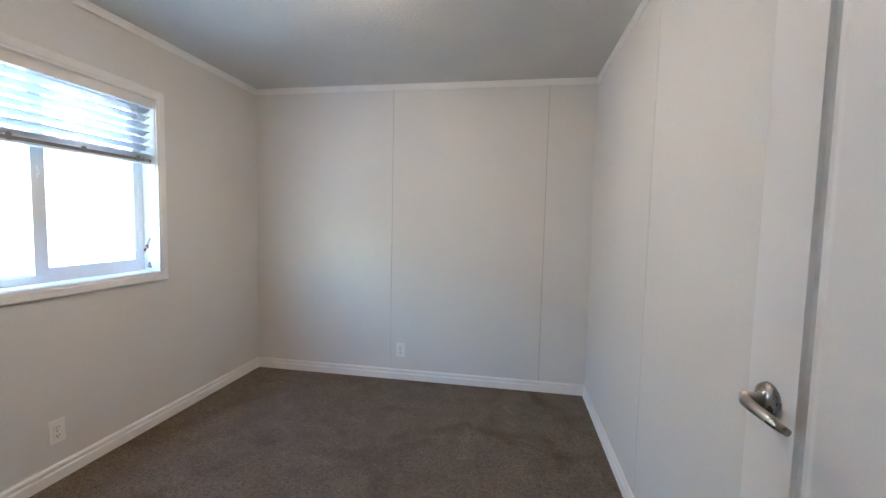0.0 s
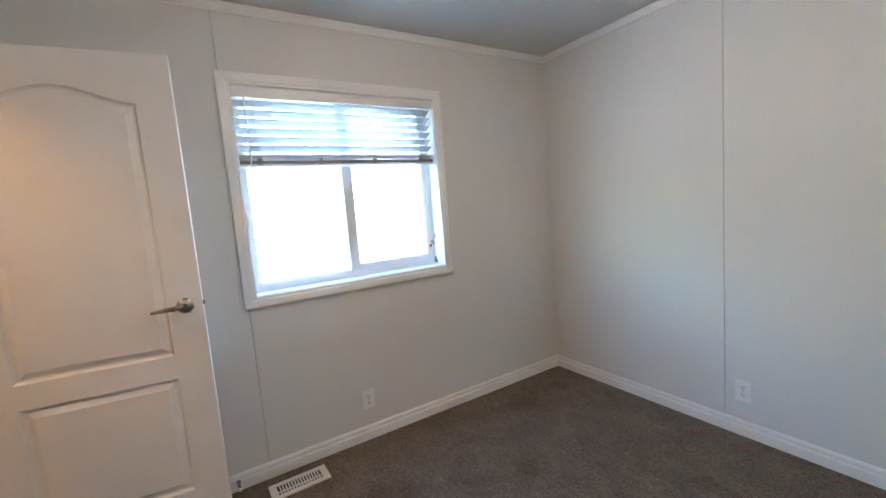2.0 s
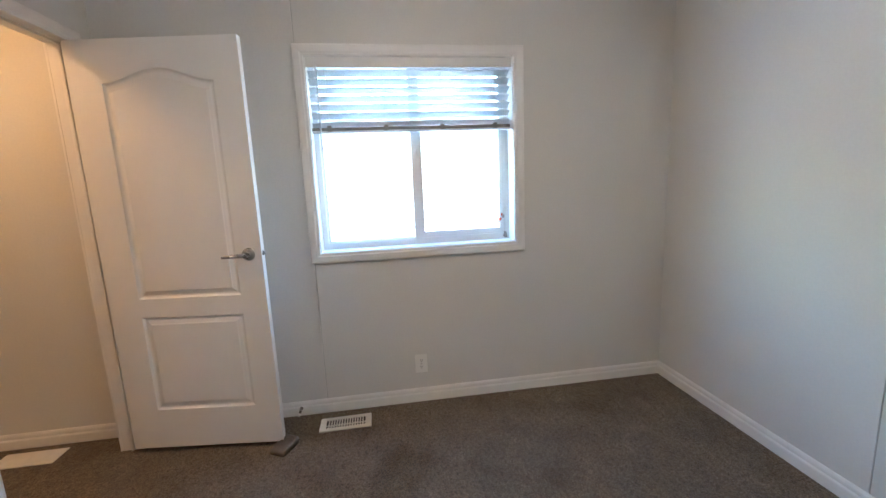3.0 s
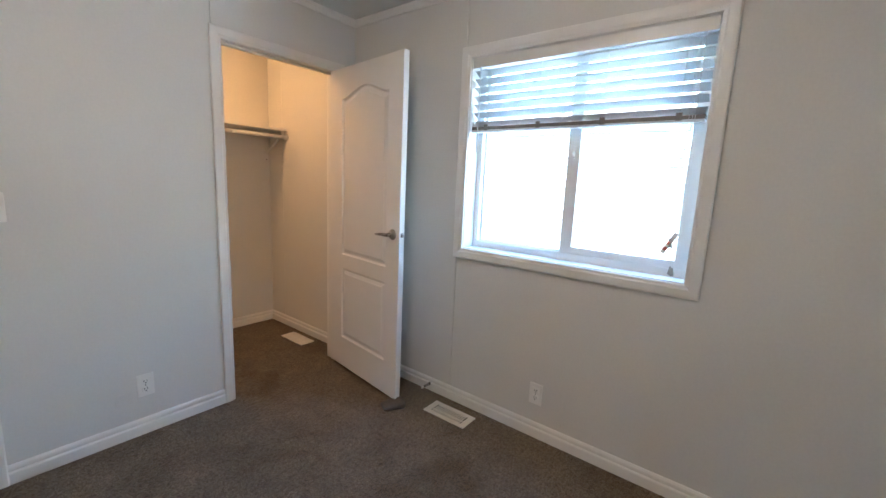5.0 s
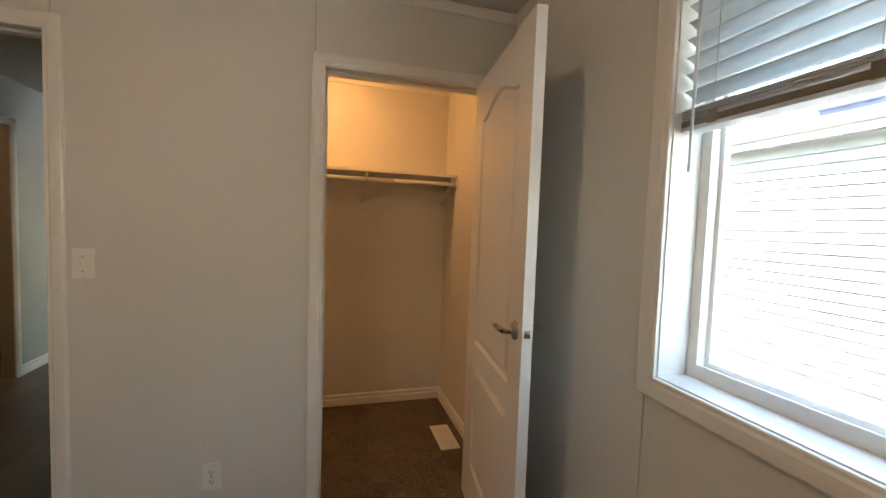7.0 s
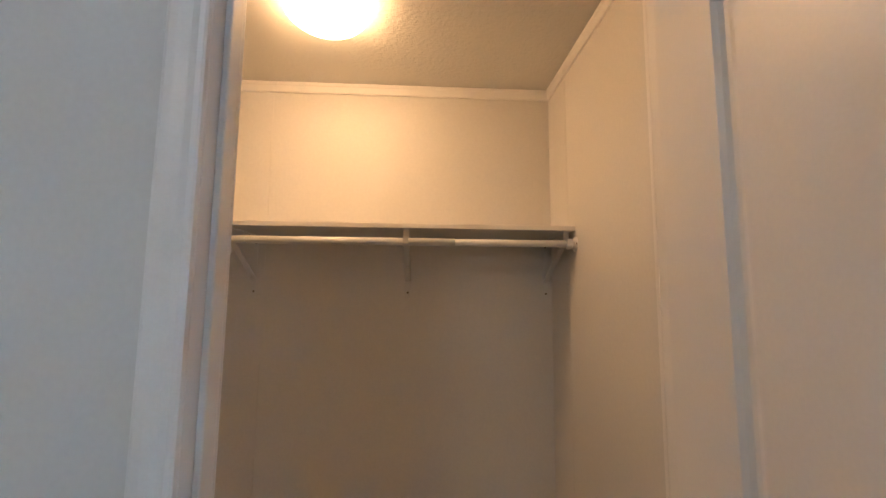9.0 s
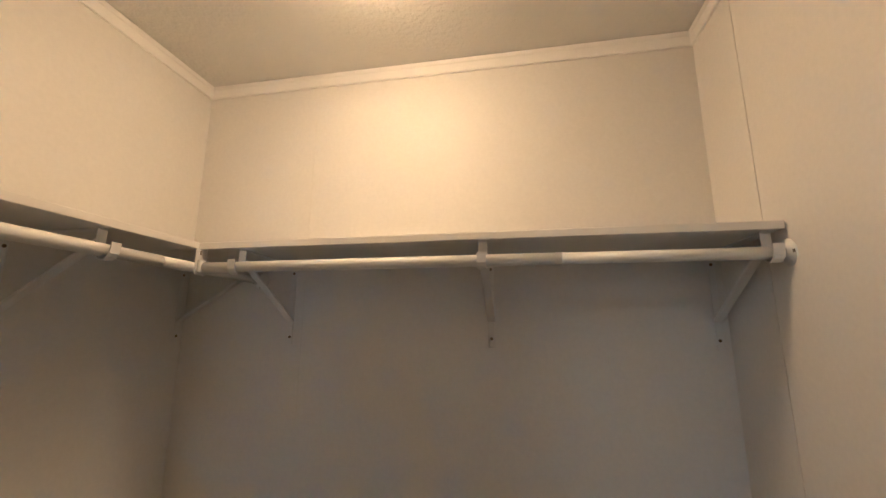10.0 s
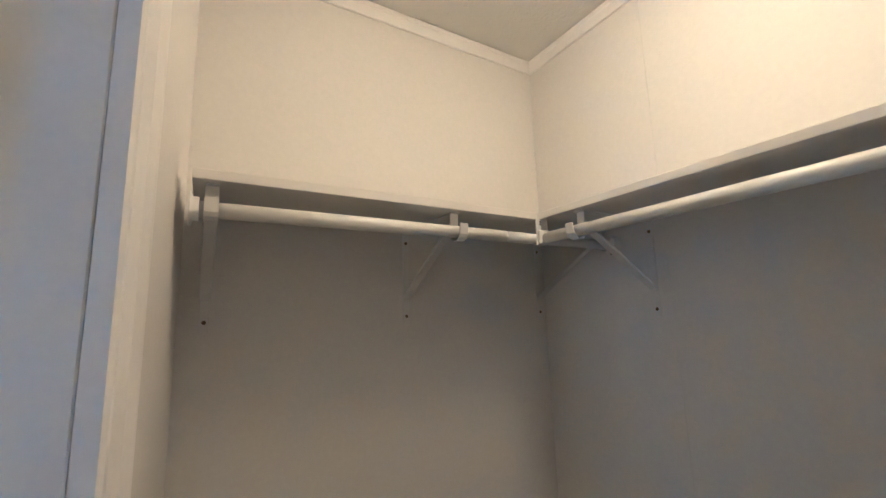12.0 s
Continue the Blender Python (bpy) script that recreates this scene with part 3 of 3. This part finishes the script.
# ---- electrical plates ----
def plate(name, m, label, group, kind):
    """A wall plate facing +y at m."""
    o = thing(name, m, label, kind, group)
    part("plate", bbox(-0.037, 0.037, 0.0, 0.006, -0.059, 0.059, bevel=0.0025), PLATE, o)
    if kind == "outlet":
        for z in (-0.021, 0.021):
            r = part("receptacle", bbox(-0.017, 0.017, 0.005, 0.008, z - 0.0145, z + 0.0145, bevel=0.002), PLATE, o)
            for x, hh in ((-0.0065, 0.0045), (0.0065, 0.0055)):
                part("slot", bbox(x - 0.0012, x + 0.0012, 0.0078, 0.0083, z + 0.002 - hh, z + 0.002 + hh), DARK, r)
            part("slot", bbox(-0.0025, 0.0025, 0.0078, 0.0083, z - 0.0105, z - 0.006), DARK, r)
    else:
        part("surround", bbox(-0.006, 0.006, 0.005, 0.0072, -0.013, 0.013), PLATE, o)
        tg = bbox(-0.0042, 0.0042, 0.004, 0.022, -0.005, 0.005, bevel=0.0012)
        bmesh.ops.transform(tg, matrix=Matrix.Rotation(radians(28), 4, "X"), verts=tg.verts)
        part("toggle", tg, PLATE, o)
    for z in ((0,) if kind == "outlet" else (-0.030, 0.030)):
        sc = lathe([(0, 0.0), (0.003, 0.0), (0.003, 0.0008), (0, 0.001)], 10)
        bmesh.ops.transform(sc, matrix=Matrix.Translation((0, 0.006, z)) @ Matrix.Rotation(radians(-90), 4, "X"), verts=sc.verts)
        part("screw", sc, CHROME, o)
    return o


plate("wall_outlet", pose(1.341, 0.0, 0.261), "white duplex outlet low on the pale wall", "outlets", "outlet")
plate("wall_outlet", pose(1.309, RY, 0.249, 0, 0, 180), "white duplex outlet low on the pale wall", "outlets", "outlet")
plate("wall_outlet", pose(0, 1.533, 0.247, 0, 0, -90), "white duplex outlet below the window", "outlets", "outlet")
plate("light_switch", pose(1.788, 0, 1.177), "white toggle light switch beside the doorway", "", "light switch")
blank = thing("blank_plate", pose(1.432, 0, 0.214), "painted-over blank cover plate beside the outlet", "cover plate")
part("cover", bbox(-0.037, 0.037, 0, 0.0025, -0.03, 0.03, bevel=0.001), WALL, blank)


# ---- floor vents ----
def floor_vent(m, length, width, open_slots, label):
    v = thing("floor_vent", m, label, "floor vent", "floor vents")
    hl, hwid = length / 2, width / 2
    ns, rows = (15, 2)
    bm = bmesh.new()
    if open_slots:
        # no hollow duct: a thin near-black sheet gives the shade between the slats
        part("well_shade", bbox(-hwid + 0.02, hwid - 0.02, -hl + 0.03, hl - 0.03, -0.004, 0.0022), DARK, v, "flat near-black sheet for the shade below the grille")
        fr = [(-hwid, -hwid + 0.024, -hl, hl), (hwid - 0.024, hwid, -hl, hl), (-hwid + 0.024, hwid - 0.024, -hl, -hl + 0.034), (-hwid + 0.024, hwid - 0.024, hl - 0.034, hl)]
        for a, b, c, d in fr:
            box(bm, a, b, c, d, 0.0, 0.007)
        part("frame", bm, VENT, v)
        part("rib", bbox(0.012, 0.018, -hl + 0.034, hl - 0.034, 0.0, 0.0068), VENT, v)
        span = 2 * (hl - 0.034)
        for k in range(1, ns):
            yv = -hl + 0.034 + span * k / ns
            part("slat", bbox(-hwid + 0.024, hwid - 0.024, yv - 0.0032, yv + 0.0032, 0.0005, 0.0065), VENT, v)
    else:
        part("frame", box(bm, -hwid, hwid, -hl, hl, 0.0, 0.006, bevel=0.002), VENT, v)
        for k in range(ns):
            yv = -hl + 0.03 + 2 * (hl - 0.03) * (k + 0.5) / ns
            part("slat", bbox(-hwid + 0.022, hwid - 0.022, yv - 0.006, yv + 0.006, 0.005, 0.0078, bevel=0.001, segs=1), VENT, v)


floor_vent(pose(0.152, 1.070, 0.0, 0, 0, 1), 0.288, 0.128, True, "white slotted floor vent set in the carpet")
floor_vent(pose(0.126, -0.562, 0.0), 0.30, 0.125, False, "white closed floor vent on the closet carpet")

# door wedge and spring stop
wb = bbox(-0.045, 0.045, -0.065, 0.065, 0.0, 0.042, bevel=0.012, segs=3)
bmesh.ops.subdivide_edges(wb, edges=[e for e in wb.edges if e.calc_length() > 0.03], cuts=4, use_grid_fill=True)
for v in wb.verts:
    v.co.z *= 0.55 + 0.45 * (v.co.y + 0.065) / 0.13
    v.co += 0.006 * noise.noise_vector(v.co * 28) * (1 if v.co.z > 0.004 else 0)
for f in wb.faces:
    f.smooth = True
wedge = solo("door_wedge", wb, WEDGE, "worn brown-grey wedge holding the closet door open", "door wedge")
wedge.matrix_world = pose(0.318, 0.768, 0.0, 0, 0, 62)
stop = thing("door_stop", pose(0.012, 0.80, 0.046, 0, 90, 0), "spring door stop screwed to the baseboard", "door stop")
coil = [(0.006 * math.cos(k * 0.9), 0.006 * math.sin(k * 0.9), 0.004 + 0.00075 * k) for k in range(84)]
part("base", lathe([(0, 0), (0.011, 0), (0.009, 0.006), (0, 0.006)], 14), CHROME, stop)
part("spring", bar(coil, 0.0013, 6), CHROME, stop)
part("tip", lathe([(0, 0.066), (0.008, 0.066), (0.008, 0.078), (0.006, 0.081), (0, 0.081)], 14), PLATE, stop, "white rubber tip")


# ---- lamps ----
def dome(m, label, lit=LIT):
    d = thing("ceiling_lamp", m, label, "ceiling lamp", "dome lamps")
    prof = [(0.0, -0.088)] + [(0.140 * math.sin(a), -0.018 - 0.070 * math.cos(a)) for a in (math.pi / 2 * k / 12 for k in range(1, 13))] + [(0.136, -0.014), (0.10, -0.012), (0.0, -0.012)]
    part("shade", lathe(prof, 40), lit, d, "glowing frosted glass bowl")
    part("pan", lathe([(0, 0), (0.118, 0), (0.118, -0.012), (0, -0.012)], 32), STEEL, d)
    for a in (35, 155, 275):
        c = bbox(0.132, 0.146, -0.006, 0.006, -0.026, -0.008, bevel=0.002)
        bmesh.ops.transform(c, matrix=Matrix.Rotation(radians(a), 4, "Z"), verts=c.verts)
        part("clip", c, SCREW, d, "small dark bronze clip")


dome(pose(0.895, -0.64, H), "lit frosted dome lamp on the closet ceiling")
dome(pose(1.50, 1.60, H), "lit frosted dome lamp on the bedroom ceiling", LIT_WARM)
dome(pose(4.3, -2.0, H), "lit frosted dome lamp on the bathroom ceiling")

# ---- closet shelves ----
SZ, SD, ST = 1.734, 0.295, 0.017
for (x0, x1, ya, yb), (n0, n1, m0, m1), words in (
        ((0.004, CX - 0.002, CY, CY + SD - 0.004), (0.004, CX - 0.002, CY + SD - 0.004, CY + SD), "white board shelf across the closet's back wall"),
        ((CX - SD + 0.004, CX - 0.002, CY + SD + 0.001, SI - 0.020), (CX - SD, CX - SD + 0.004, CY + SD + 0.001, SI - 0.020), "white board shelf along the closet's side wall")):
    sh = thing("closet_shelf", pose(0, 0, SZ), words, "shelf", "closet shelves")
    part("board", bbox(x0, x1, ya, yb, -ST, 0), SHELFM, sh)
    part("front_edge", bbox(n0, n1, m0, m1, -ST - 0.0005, 0.0005, bevel=0.0012, segs=1), SHELFM, sh, "white banded front edge")
RZ, RD = SZ - ST - 0.050, 0.286


def bracket(m, label="white steel shelf and rod bracket screwed to the closet wall"):
    """Bracket in a frame with +y out of the wall, z = 0 at the shelf's underside."""
    b = thing("shelf_bracket", m, label, "bracket", "shelf brackets")
    part("leg", bbox(-0.009, 0.009, 0.0, 0.003, -0.262, 0.0, bevel=0.001, segs=1), STEEL, b)
    part("arm", bbox(-0.0105, 0.0105, 0.0, RD - 0.012, -0.0030, -0.0004), STEEL, b)
    s = bmesh.new()
    p, q = Vector((0, 0.004, -0.185)), Vector((0, RD - 0.020, -0.026))
    d = (q - p).normalized()
    box(s, -0.0115, 0.0115, -0.0035, 0.0035, 0, (q - p).length, bevel=0.002, segs=1)
    bmesh.ops.transform(s, matrix=Matrix.Translation(p) @ Vector((0, 0, 1)).rotation_difference(d).to_matrix().to_4x4(), verts=s.verts)
    part("strut", s, STEEL, b)
    hk = bmesh.new()
    arc = [(RD - 0.0205, -0.001), (RD - 0.0205, -0.047)] + [(RD - 0.0205 * math.cos(a), -0.049 - 0.0205 * math.sin(a)) for a in (math.pi * k / 8 for k in range(1, 8))] + [(RD + 0.0205, -0.047), (RD + 0.022, -0.033)]
    prev = None
    for i, (yy, zz) in enumerate(arc):
        t = Vector((0, *(Vector(arc[min(i + 1, len(arc) - 1)]) - Vector(arc[max(i - 1, 0)])).normalized()))
        nrm = Vector((0, -t.z, t.y)) * 0.0014
        c = Vector((0, yy, zz))
        ring = [hk.verts.new(c + nrm + Vector((s2 * 0.0105, 0, 0))) for s2 in (-1, 1)] + [hk.verts.new(c - nrm + Vector((s2 * 0.0105, 0, 0))) for s2 in (1, -1)]
        if prev:
            for k in range(4):
                hk.faces.new([prev[k], prev[(k + 1) % 4], ring[(k + 1) % 4], ring[k]])
        else:
            hk.faces.new(ring)
        prev = ring
    hk.faces.new(prev[::-1])
    bmesh.ops.recalc_face_normals(hk, faces=hk.faces)
    part("hook", hk, STEEL, b)
    for z in (-0.030, -0.236):
        sc = lathe([(0, 0.0), (0.0045, 0.0), (0.004, 0.0018), (0, 0.0022)], 10)
        bmesh.ops.transform(sc, matrix=Matrix.Translation((0, 0.003, z)) @ Matrix.Rotation(radians(-90), 4, "X"), verts=sc.verts)
        part("screw", sc, SCREW, b, "dark screw head")


for x in (0.028, 0.635, 1.287):
    bracket(pose(x, CY, SZ - ST))
for y in (-0.148, -0.637, -1.142):
    bracket(pose(CX, y, SZ - ST, 0, 0, 90))


def rod(name, p, q, label, share):
    p, q = Vector(p), Vector(q)
    d = (q - p)
    mid = p + d * share
    r = solo(name, bar([p, mid], 0.0140, 20), STEEL, label, "closet rod", group="closet rods")
    part("inner_tube", bar([mid, q], 0.0134, 20), STEEL, r)
    return r


rod("closet_rod", (CX - SD + 0.010, CY + RD, RZ), (0.004, CY + RD, RZ), "white telescopic rod under the back shelf", 0.68)
rod("closet_rod", (CX - RD, SI - 0.020, RZ), (CX - RD, CY + 0.002, RZ), "white telescopic rod under the side shelf", 0.62)
for m in (pose(0.0, CY + RD, RZ, 0, 90, 0), pose(CX - RD, SI - 0.0185, RZ, 90, 0, 0), pose(CX - RD, CY, RZ, -90, 0, 0)):
    fl = thing("rod_socket", m, "white rod socket screwed to the closet wall", "rod socket", "rod sockets")
    part("cup", lathe([(0, 0), (0.029, 0), (0.029, 0.003), (0.020, 0.005), (0.020, 0.014), (0.017, 0.014), (0.017, 0.004), (0, 0.004)], 24), STEEL, fl)
    part("screw", bbox(-0.0035, 0.0035, 0.020, 0.027, 0.003, 0.0048), SCREW, fl)
fl = thing("rod_hanger", pose(CX - SD - 0.004, CY + SD + 0.004, SZ - ST), "white steel plate holding the rod at the shelf corner", "rod socket")
part("plate", bbox(-0.0015, 0.0015, -0.030, 0.010, -0.070, 0.0, bevel=0.001, segs=1), STEEL, fl)
part("cup", bbox(-0.012, -0.0015, -0.030, 0.008, -0.067, -0.029, bevel=0.006, segs=3), STEEL, fl)
for z in (-0.008, -0.014):
    part("screw", bbox(-0.0028, -0.0014, -0.006, -0.002, z - 0.002, z + 0.002), SCREW, fl)

# ---- hall ----
thermo = thing("thermostat", pose(HX, -2.95, 1.61), "small white wall thermostat in the hall", "thermostat")
part("body", bbox(-0.028, 0.0, -0.045, 0.045, -0.06, 0.06, bevel=0.005), PLATE, thermo)
part("screen", bbox(-0.0288, -0.0275, -0.03, 0.0, -0.03, 0.04), TASSEL, thermo)
panel2 = thing("wall_control", pose(HX, -2.80, 1.47), "grey control box in the hall", "wall control")
part("body", bbox(-0.030, 0.0, -0.055, 0.055, -0.055, 0.055, bevel=0.005), TASSEL, panel2)
part("button", bbox(-0.033, -0.029, -0.04, -0.01, -0.03, 0.03), PLATE, panel2)
tagp = thing("paper_tag", pose(HX, -2.89, 1.19), "small printed paper tag on the hall wall", "tag")
part("sheet", bbox(-0.002, -0.0005, -0.022, 0.022, -0.06, 0.06), PLATE, tagp)
for z in (-0.035, -0.01, 0.015):
    part("printed_line", bbox(-0.0026, -0.002, -0.014, 0.014, z - 0.005, z + 0.005), TASSEL, tagp)

# bathroom
van = thing("vanity", pose(4.05, -2.92, 0), "dark wooden bathroom vanity with a pale top", "vanity")
part("body", bbox(-0.60, 0.60, -0.28, 0.27, 0.08, 0.80), VANITY, van)
part("plinth", bbox(-0.60, 0.60, -0.28, 0.20, 0.0, 0.08), COUNTEREDGE, van)
for x in (-0.30, 0.30):
    dd = part("cabinet_door", bbox(x - 0.27, x + 0.27, 0.27, 0.288, 0.11, 0.76, bevel=0.003, segs=1), VANITY, van)
    part("knob", bbox(x * 0.2 - 0.01, x * 0.2 + 0.01, 0.288, 0.31, 0.60, 0.62, bevel=0.004), CHROME, dd)
part("top", bbox(-0.62, 0.62, -0.28, 0.30, 0.82, 0.84), COUNTER, van)
part("edge", bbox(-0.62, 0.62, 0.278, 0.302, 0.80, 0.82), COUNTEREDGE, van, "dark counter edge")
tap = thing("faucet", pose(4.05, -3.05, 0.84), "chrome basin faucet on the vanity top", "faucet")
part("base", bbox(-0.08, 0.08, -0.022, 0.022, 0, 0.022, bevel=0.008), CHROME, tap)
part("spout", bar([(0, 0, 0.02), (0, 0.01, 0.09), (0, 0.05, 0.115), (0, 0.10, 0.095)], 0.011, 12), CHROME, tap)
for x in (-0.06, 0.06):
    hb = lathe([(0, 0.022), (0.012, 0.022), (0.018, 0.05), (0.014, 0.065), (0, 0.066)], 14)
    bmesh.ops.transform(hb, matrix=Matrix.Translation((x, 0, 0)), verts=hb.verts)
    part("tap_handle", hb, CHROME, tap)
mir = thing("bath_mirror", pose(3.86, -3.198, 1.60), "plain mirror on the bathroom wall", "mirror")
part("glass", bbox(-0.365, 0.365, 0.0, 0.006, -0.47, 0.47), MIRROR, mir)

# ---- outside ----
GZ = -0.75
solo("ground", bbox(-400, 400, -400, 400, GZ - 0.1, GZ), GROUND, "pale gravel ground between the homes", "ground", "structure")
NX, NY0, NY1, NT, SKIRT = -3.4, -1.75, 11.0, 2.28, 0.115
house = thing("neighbour_house", pose(NX, 0, GZ), "white vinyl-sided neighbouring home with shallow eaves", "house")
core = part("house_wall", bbox(-5.0, -0.02, NY0, NY1, 0.0, NT - GZ + 0.1), SHELL, house)
part("corner_post", bbox(-0.08, 0.016, NY0 - 0.012, NY0 + 0.07, 0.0, NT - GZ, bevel=0.004, segs=1), SIDING, house)
PITCH = 0.102
board = bmesh.new()
bs = [(-0.018, 0.0), (0.007, 0.0), (0.0085, 0.003), (-0.0075, PITCH - 0.007), (-0.018, PITCH - 0.003)]
ends = [[board.verts.new((x, y, z)) for x, z in bs] for y in (NY0 + 0.07, NY1)]
for k in range(5):
    board.faces.new([ends[0][k], ends[0][(k + 1) % 5], ends[1][(k + 1) % 5], ends[1][k]])
board.faces.new(ends[0]), board.faces.new(ends[1])
bmesh.ops.recalc_face_normals(board, faces=board.faces)
board_data = finish("siding_board", board, SIDING)
part("skirting", bbox(-0.02, -0.004, NY0, NY1, 0.0, SKIRT - GZ), SKIRTM, house, "grey skirting panel below the siding")
zz = SKIRT - GZ
while zz < NT - GZ - PITCH / 2:
    s = new("siding_board", board_data)
    s.parent = core
    s.location = (0, 0, zz)
    zz += PITCH
EV = 0.14
part("soffit", bbox(-0.02, EV, NY0 - 0.3, NY1 + 0.3, NT - GZ, NT - GZ + 0.02), FASCIA, house)
part("fascia", bbox(EV, EV + 0.02, NY0 - 0.3, NY1 + 0.3, NT - GZ - 0.02, NT - GZ + 0.15), FASCIA, house)
gut = bmesh.new()
box(gut, EV + 0.02, EV + 0.06, NY0 - 0.3, NY1 + 0.3, NT - GZ + 0.05, NT - GZ + 0.15, bevel=0.012)
part("gutter", gut, SIDING, house)
rf = bmesh.new()
q = [rf.verts.new(c) for c in ((EV + 0.04, NY0 - 0.3, NT - GZ + 0.15), (EV + 0.04, NY1 + 0.3, NT - GZ + 0.15), (-2.5, NY1 + 0.3, NT - GZ + 0.75), (-2.5, NY0 - 0.3, NT - GZ + 0.75), (-5.4, NY1 + 0.3, NT - GZ + 0.15), (-5.4, NY0 - 0.3, NT - GZ + 0.15))]
rf.faces.new([q[0], q[1], q[2], q[3]]), rf.faces.new([q[3], q[2], q[4], q[5]]), rf.faces.new([q[1], q[4], q[2]]), rf.faces.new([q[0], q[3], q[5]]), rf.faces.new([q[0], q[5], q[4], q[1]])
bmesh.ops.recalc_face_normals(rf, faces=rf.faces)
part("roof", rf, SHINGLE, house)
sk = thing("roof_skylight", pose(NX - 0.4, -0.35, NT + 0.27, 0, 12.5, 0), "dark low skylight on the neighbouring roof", "skylight")
part("curb", bbox(-0.3, 0.3, -0.5, 0.5, -0.03, 0.07), BLUEGREY, sk)
part("cover", bbox(-0.32, 0.32, -0.52, 0.52, 0.07, 0.10, bevel=0.012), BLUEGREY, sk)
far = thing("far_house", pose(-12, -9, GZ), "pale sided home farther along the lane", "house")
part("house_wall", bbox(-4, 4, -5, 4, 0, 3.0), SIDING, far)
part("roof", bbox(-4.4, 4.4, -5.4, 4.4, 3.0, 3.2, bevel=0.05), SHINGLE, far)
part("window", bbox(-0.5, 0.5, 4.0, 4.03, 1.4, 2.4), DARK, far)

# ---- hall planks ----
sub = solo("floor_hall", bbox(-0.1, HX + 2.0, -8.1, -0.0445, -0.05, -0.006), COUNTEREDGE, "dark plank floor in the hall", "floor", "structure")
bmp = bbox(-0.0885, 0.0885, -0.609, 0.609, -0.006, 0.0, bevel=0.0008, segs=1)
plank_data = finish("plank", bmp, PLANK)
rest = bmesh.new()
for i in range(10):
    for j in range(-1, 4):
        x, y = 1.89 + 0.178 * i, -0.655 - 1.22 * j + (i * 0.47 % 1.22)
        if y + 0.609 > SI + 0.035 or x > HX + 0.09 and y > -0.9 or y < -3.6:
            if y + 0.609 > SI + 0.035 and y - 0.609 < SI - 0.05:
                box(rest, x - 0.0885, x + 0.0885, y - 0.609, -0.047, -0.006, 0.0)
            continue
        s = new("plank", plank_data)
        s.parent = sub
        s.location = (x, y, 0)
for i in range(30):
    for j in range(4):
        x, y = 1.89 + 0.178 * (i - 3), -4.25 - 1.22 * j
        box(rest, x - 0.0885, x + 0.0885, y - 0.609, y + 0.609, -0.006, 0.0)
pr = part("plank_field", rest, PLANK, sub)
pr["kind"] = "stuff"
part("bath_floor", bbox(HX + 0.1, 5.2, -3.2, -0.9, -0.004, -0.001), PLANK, sub)
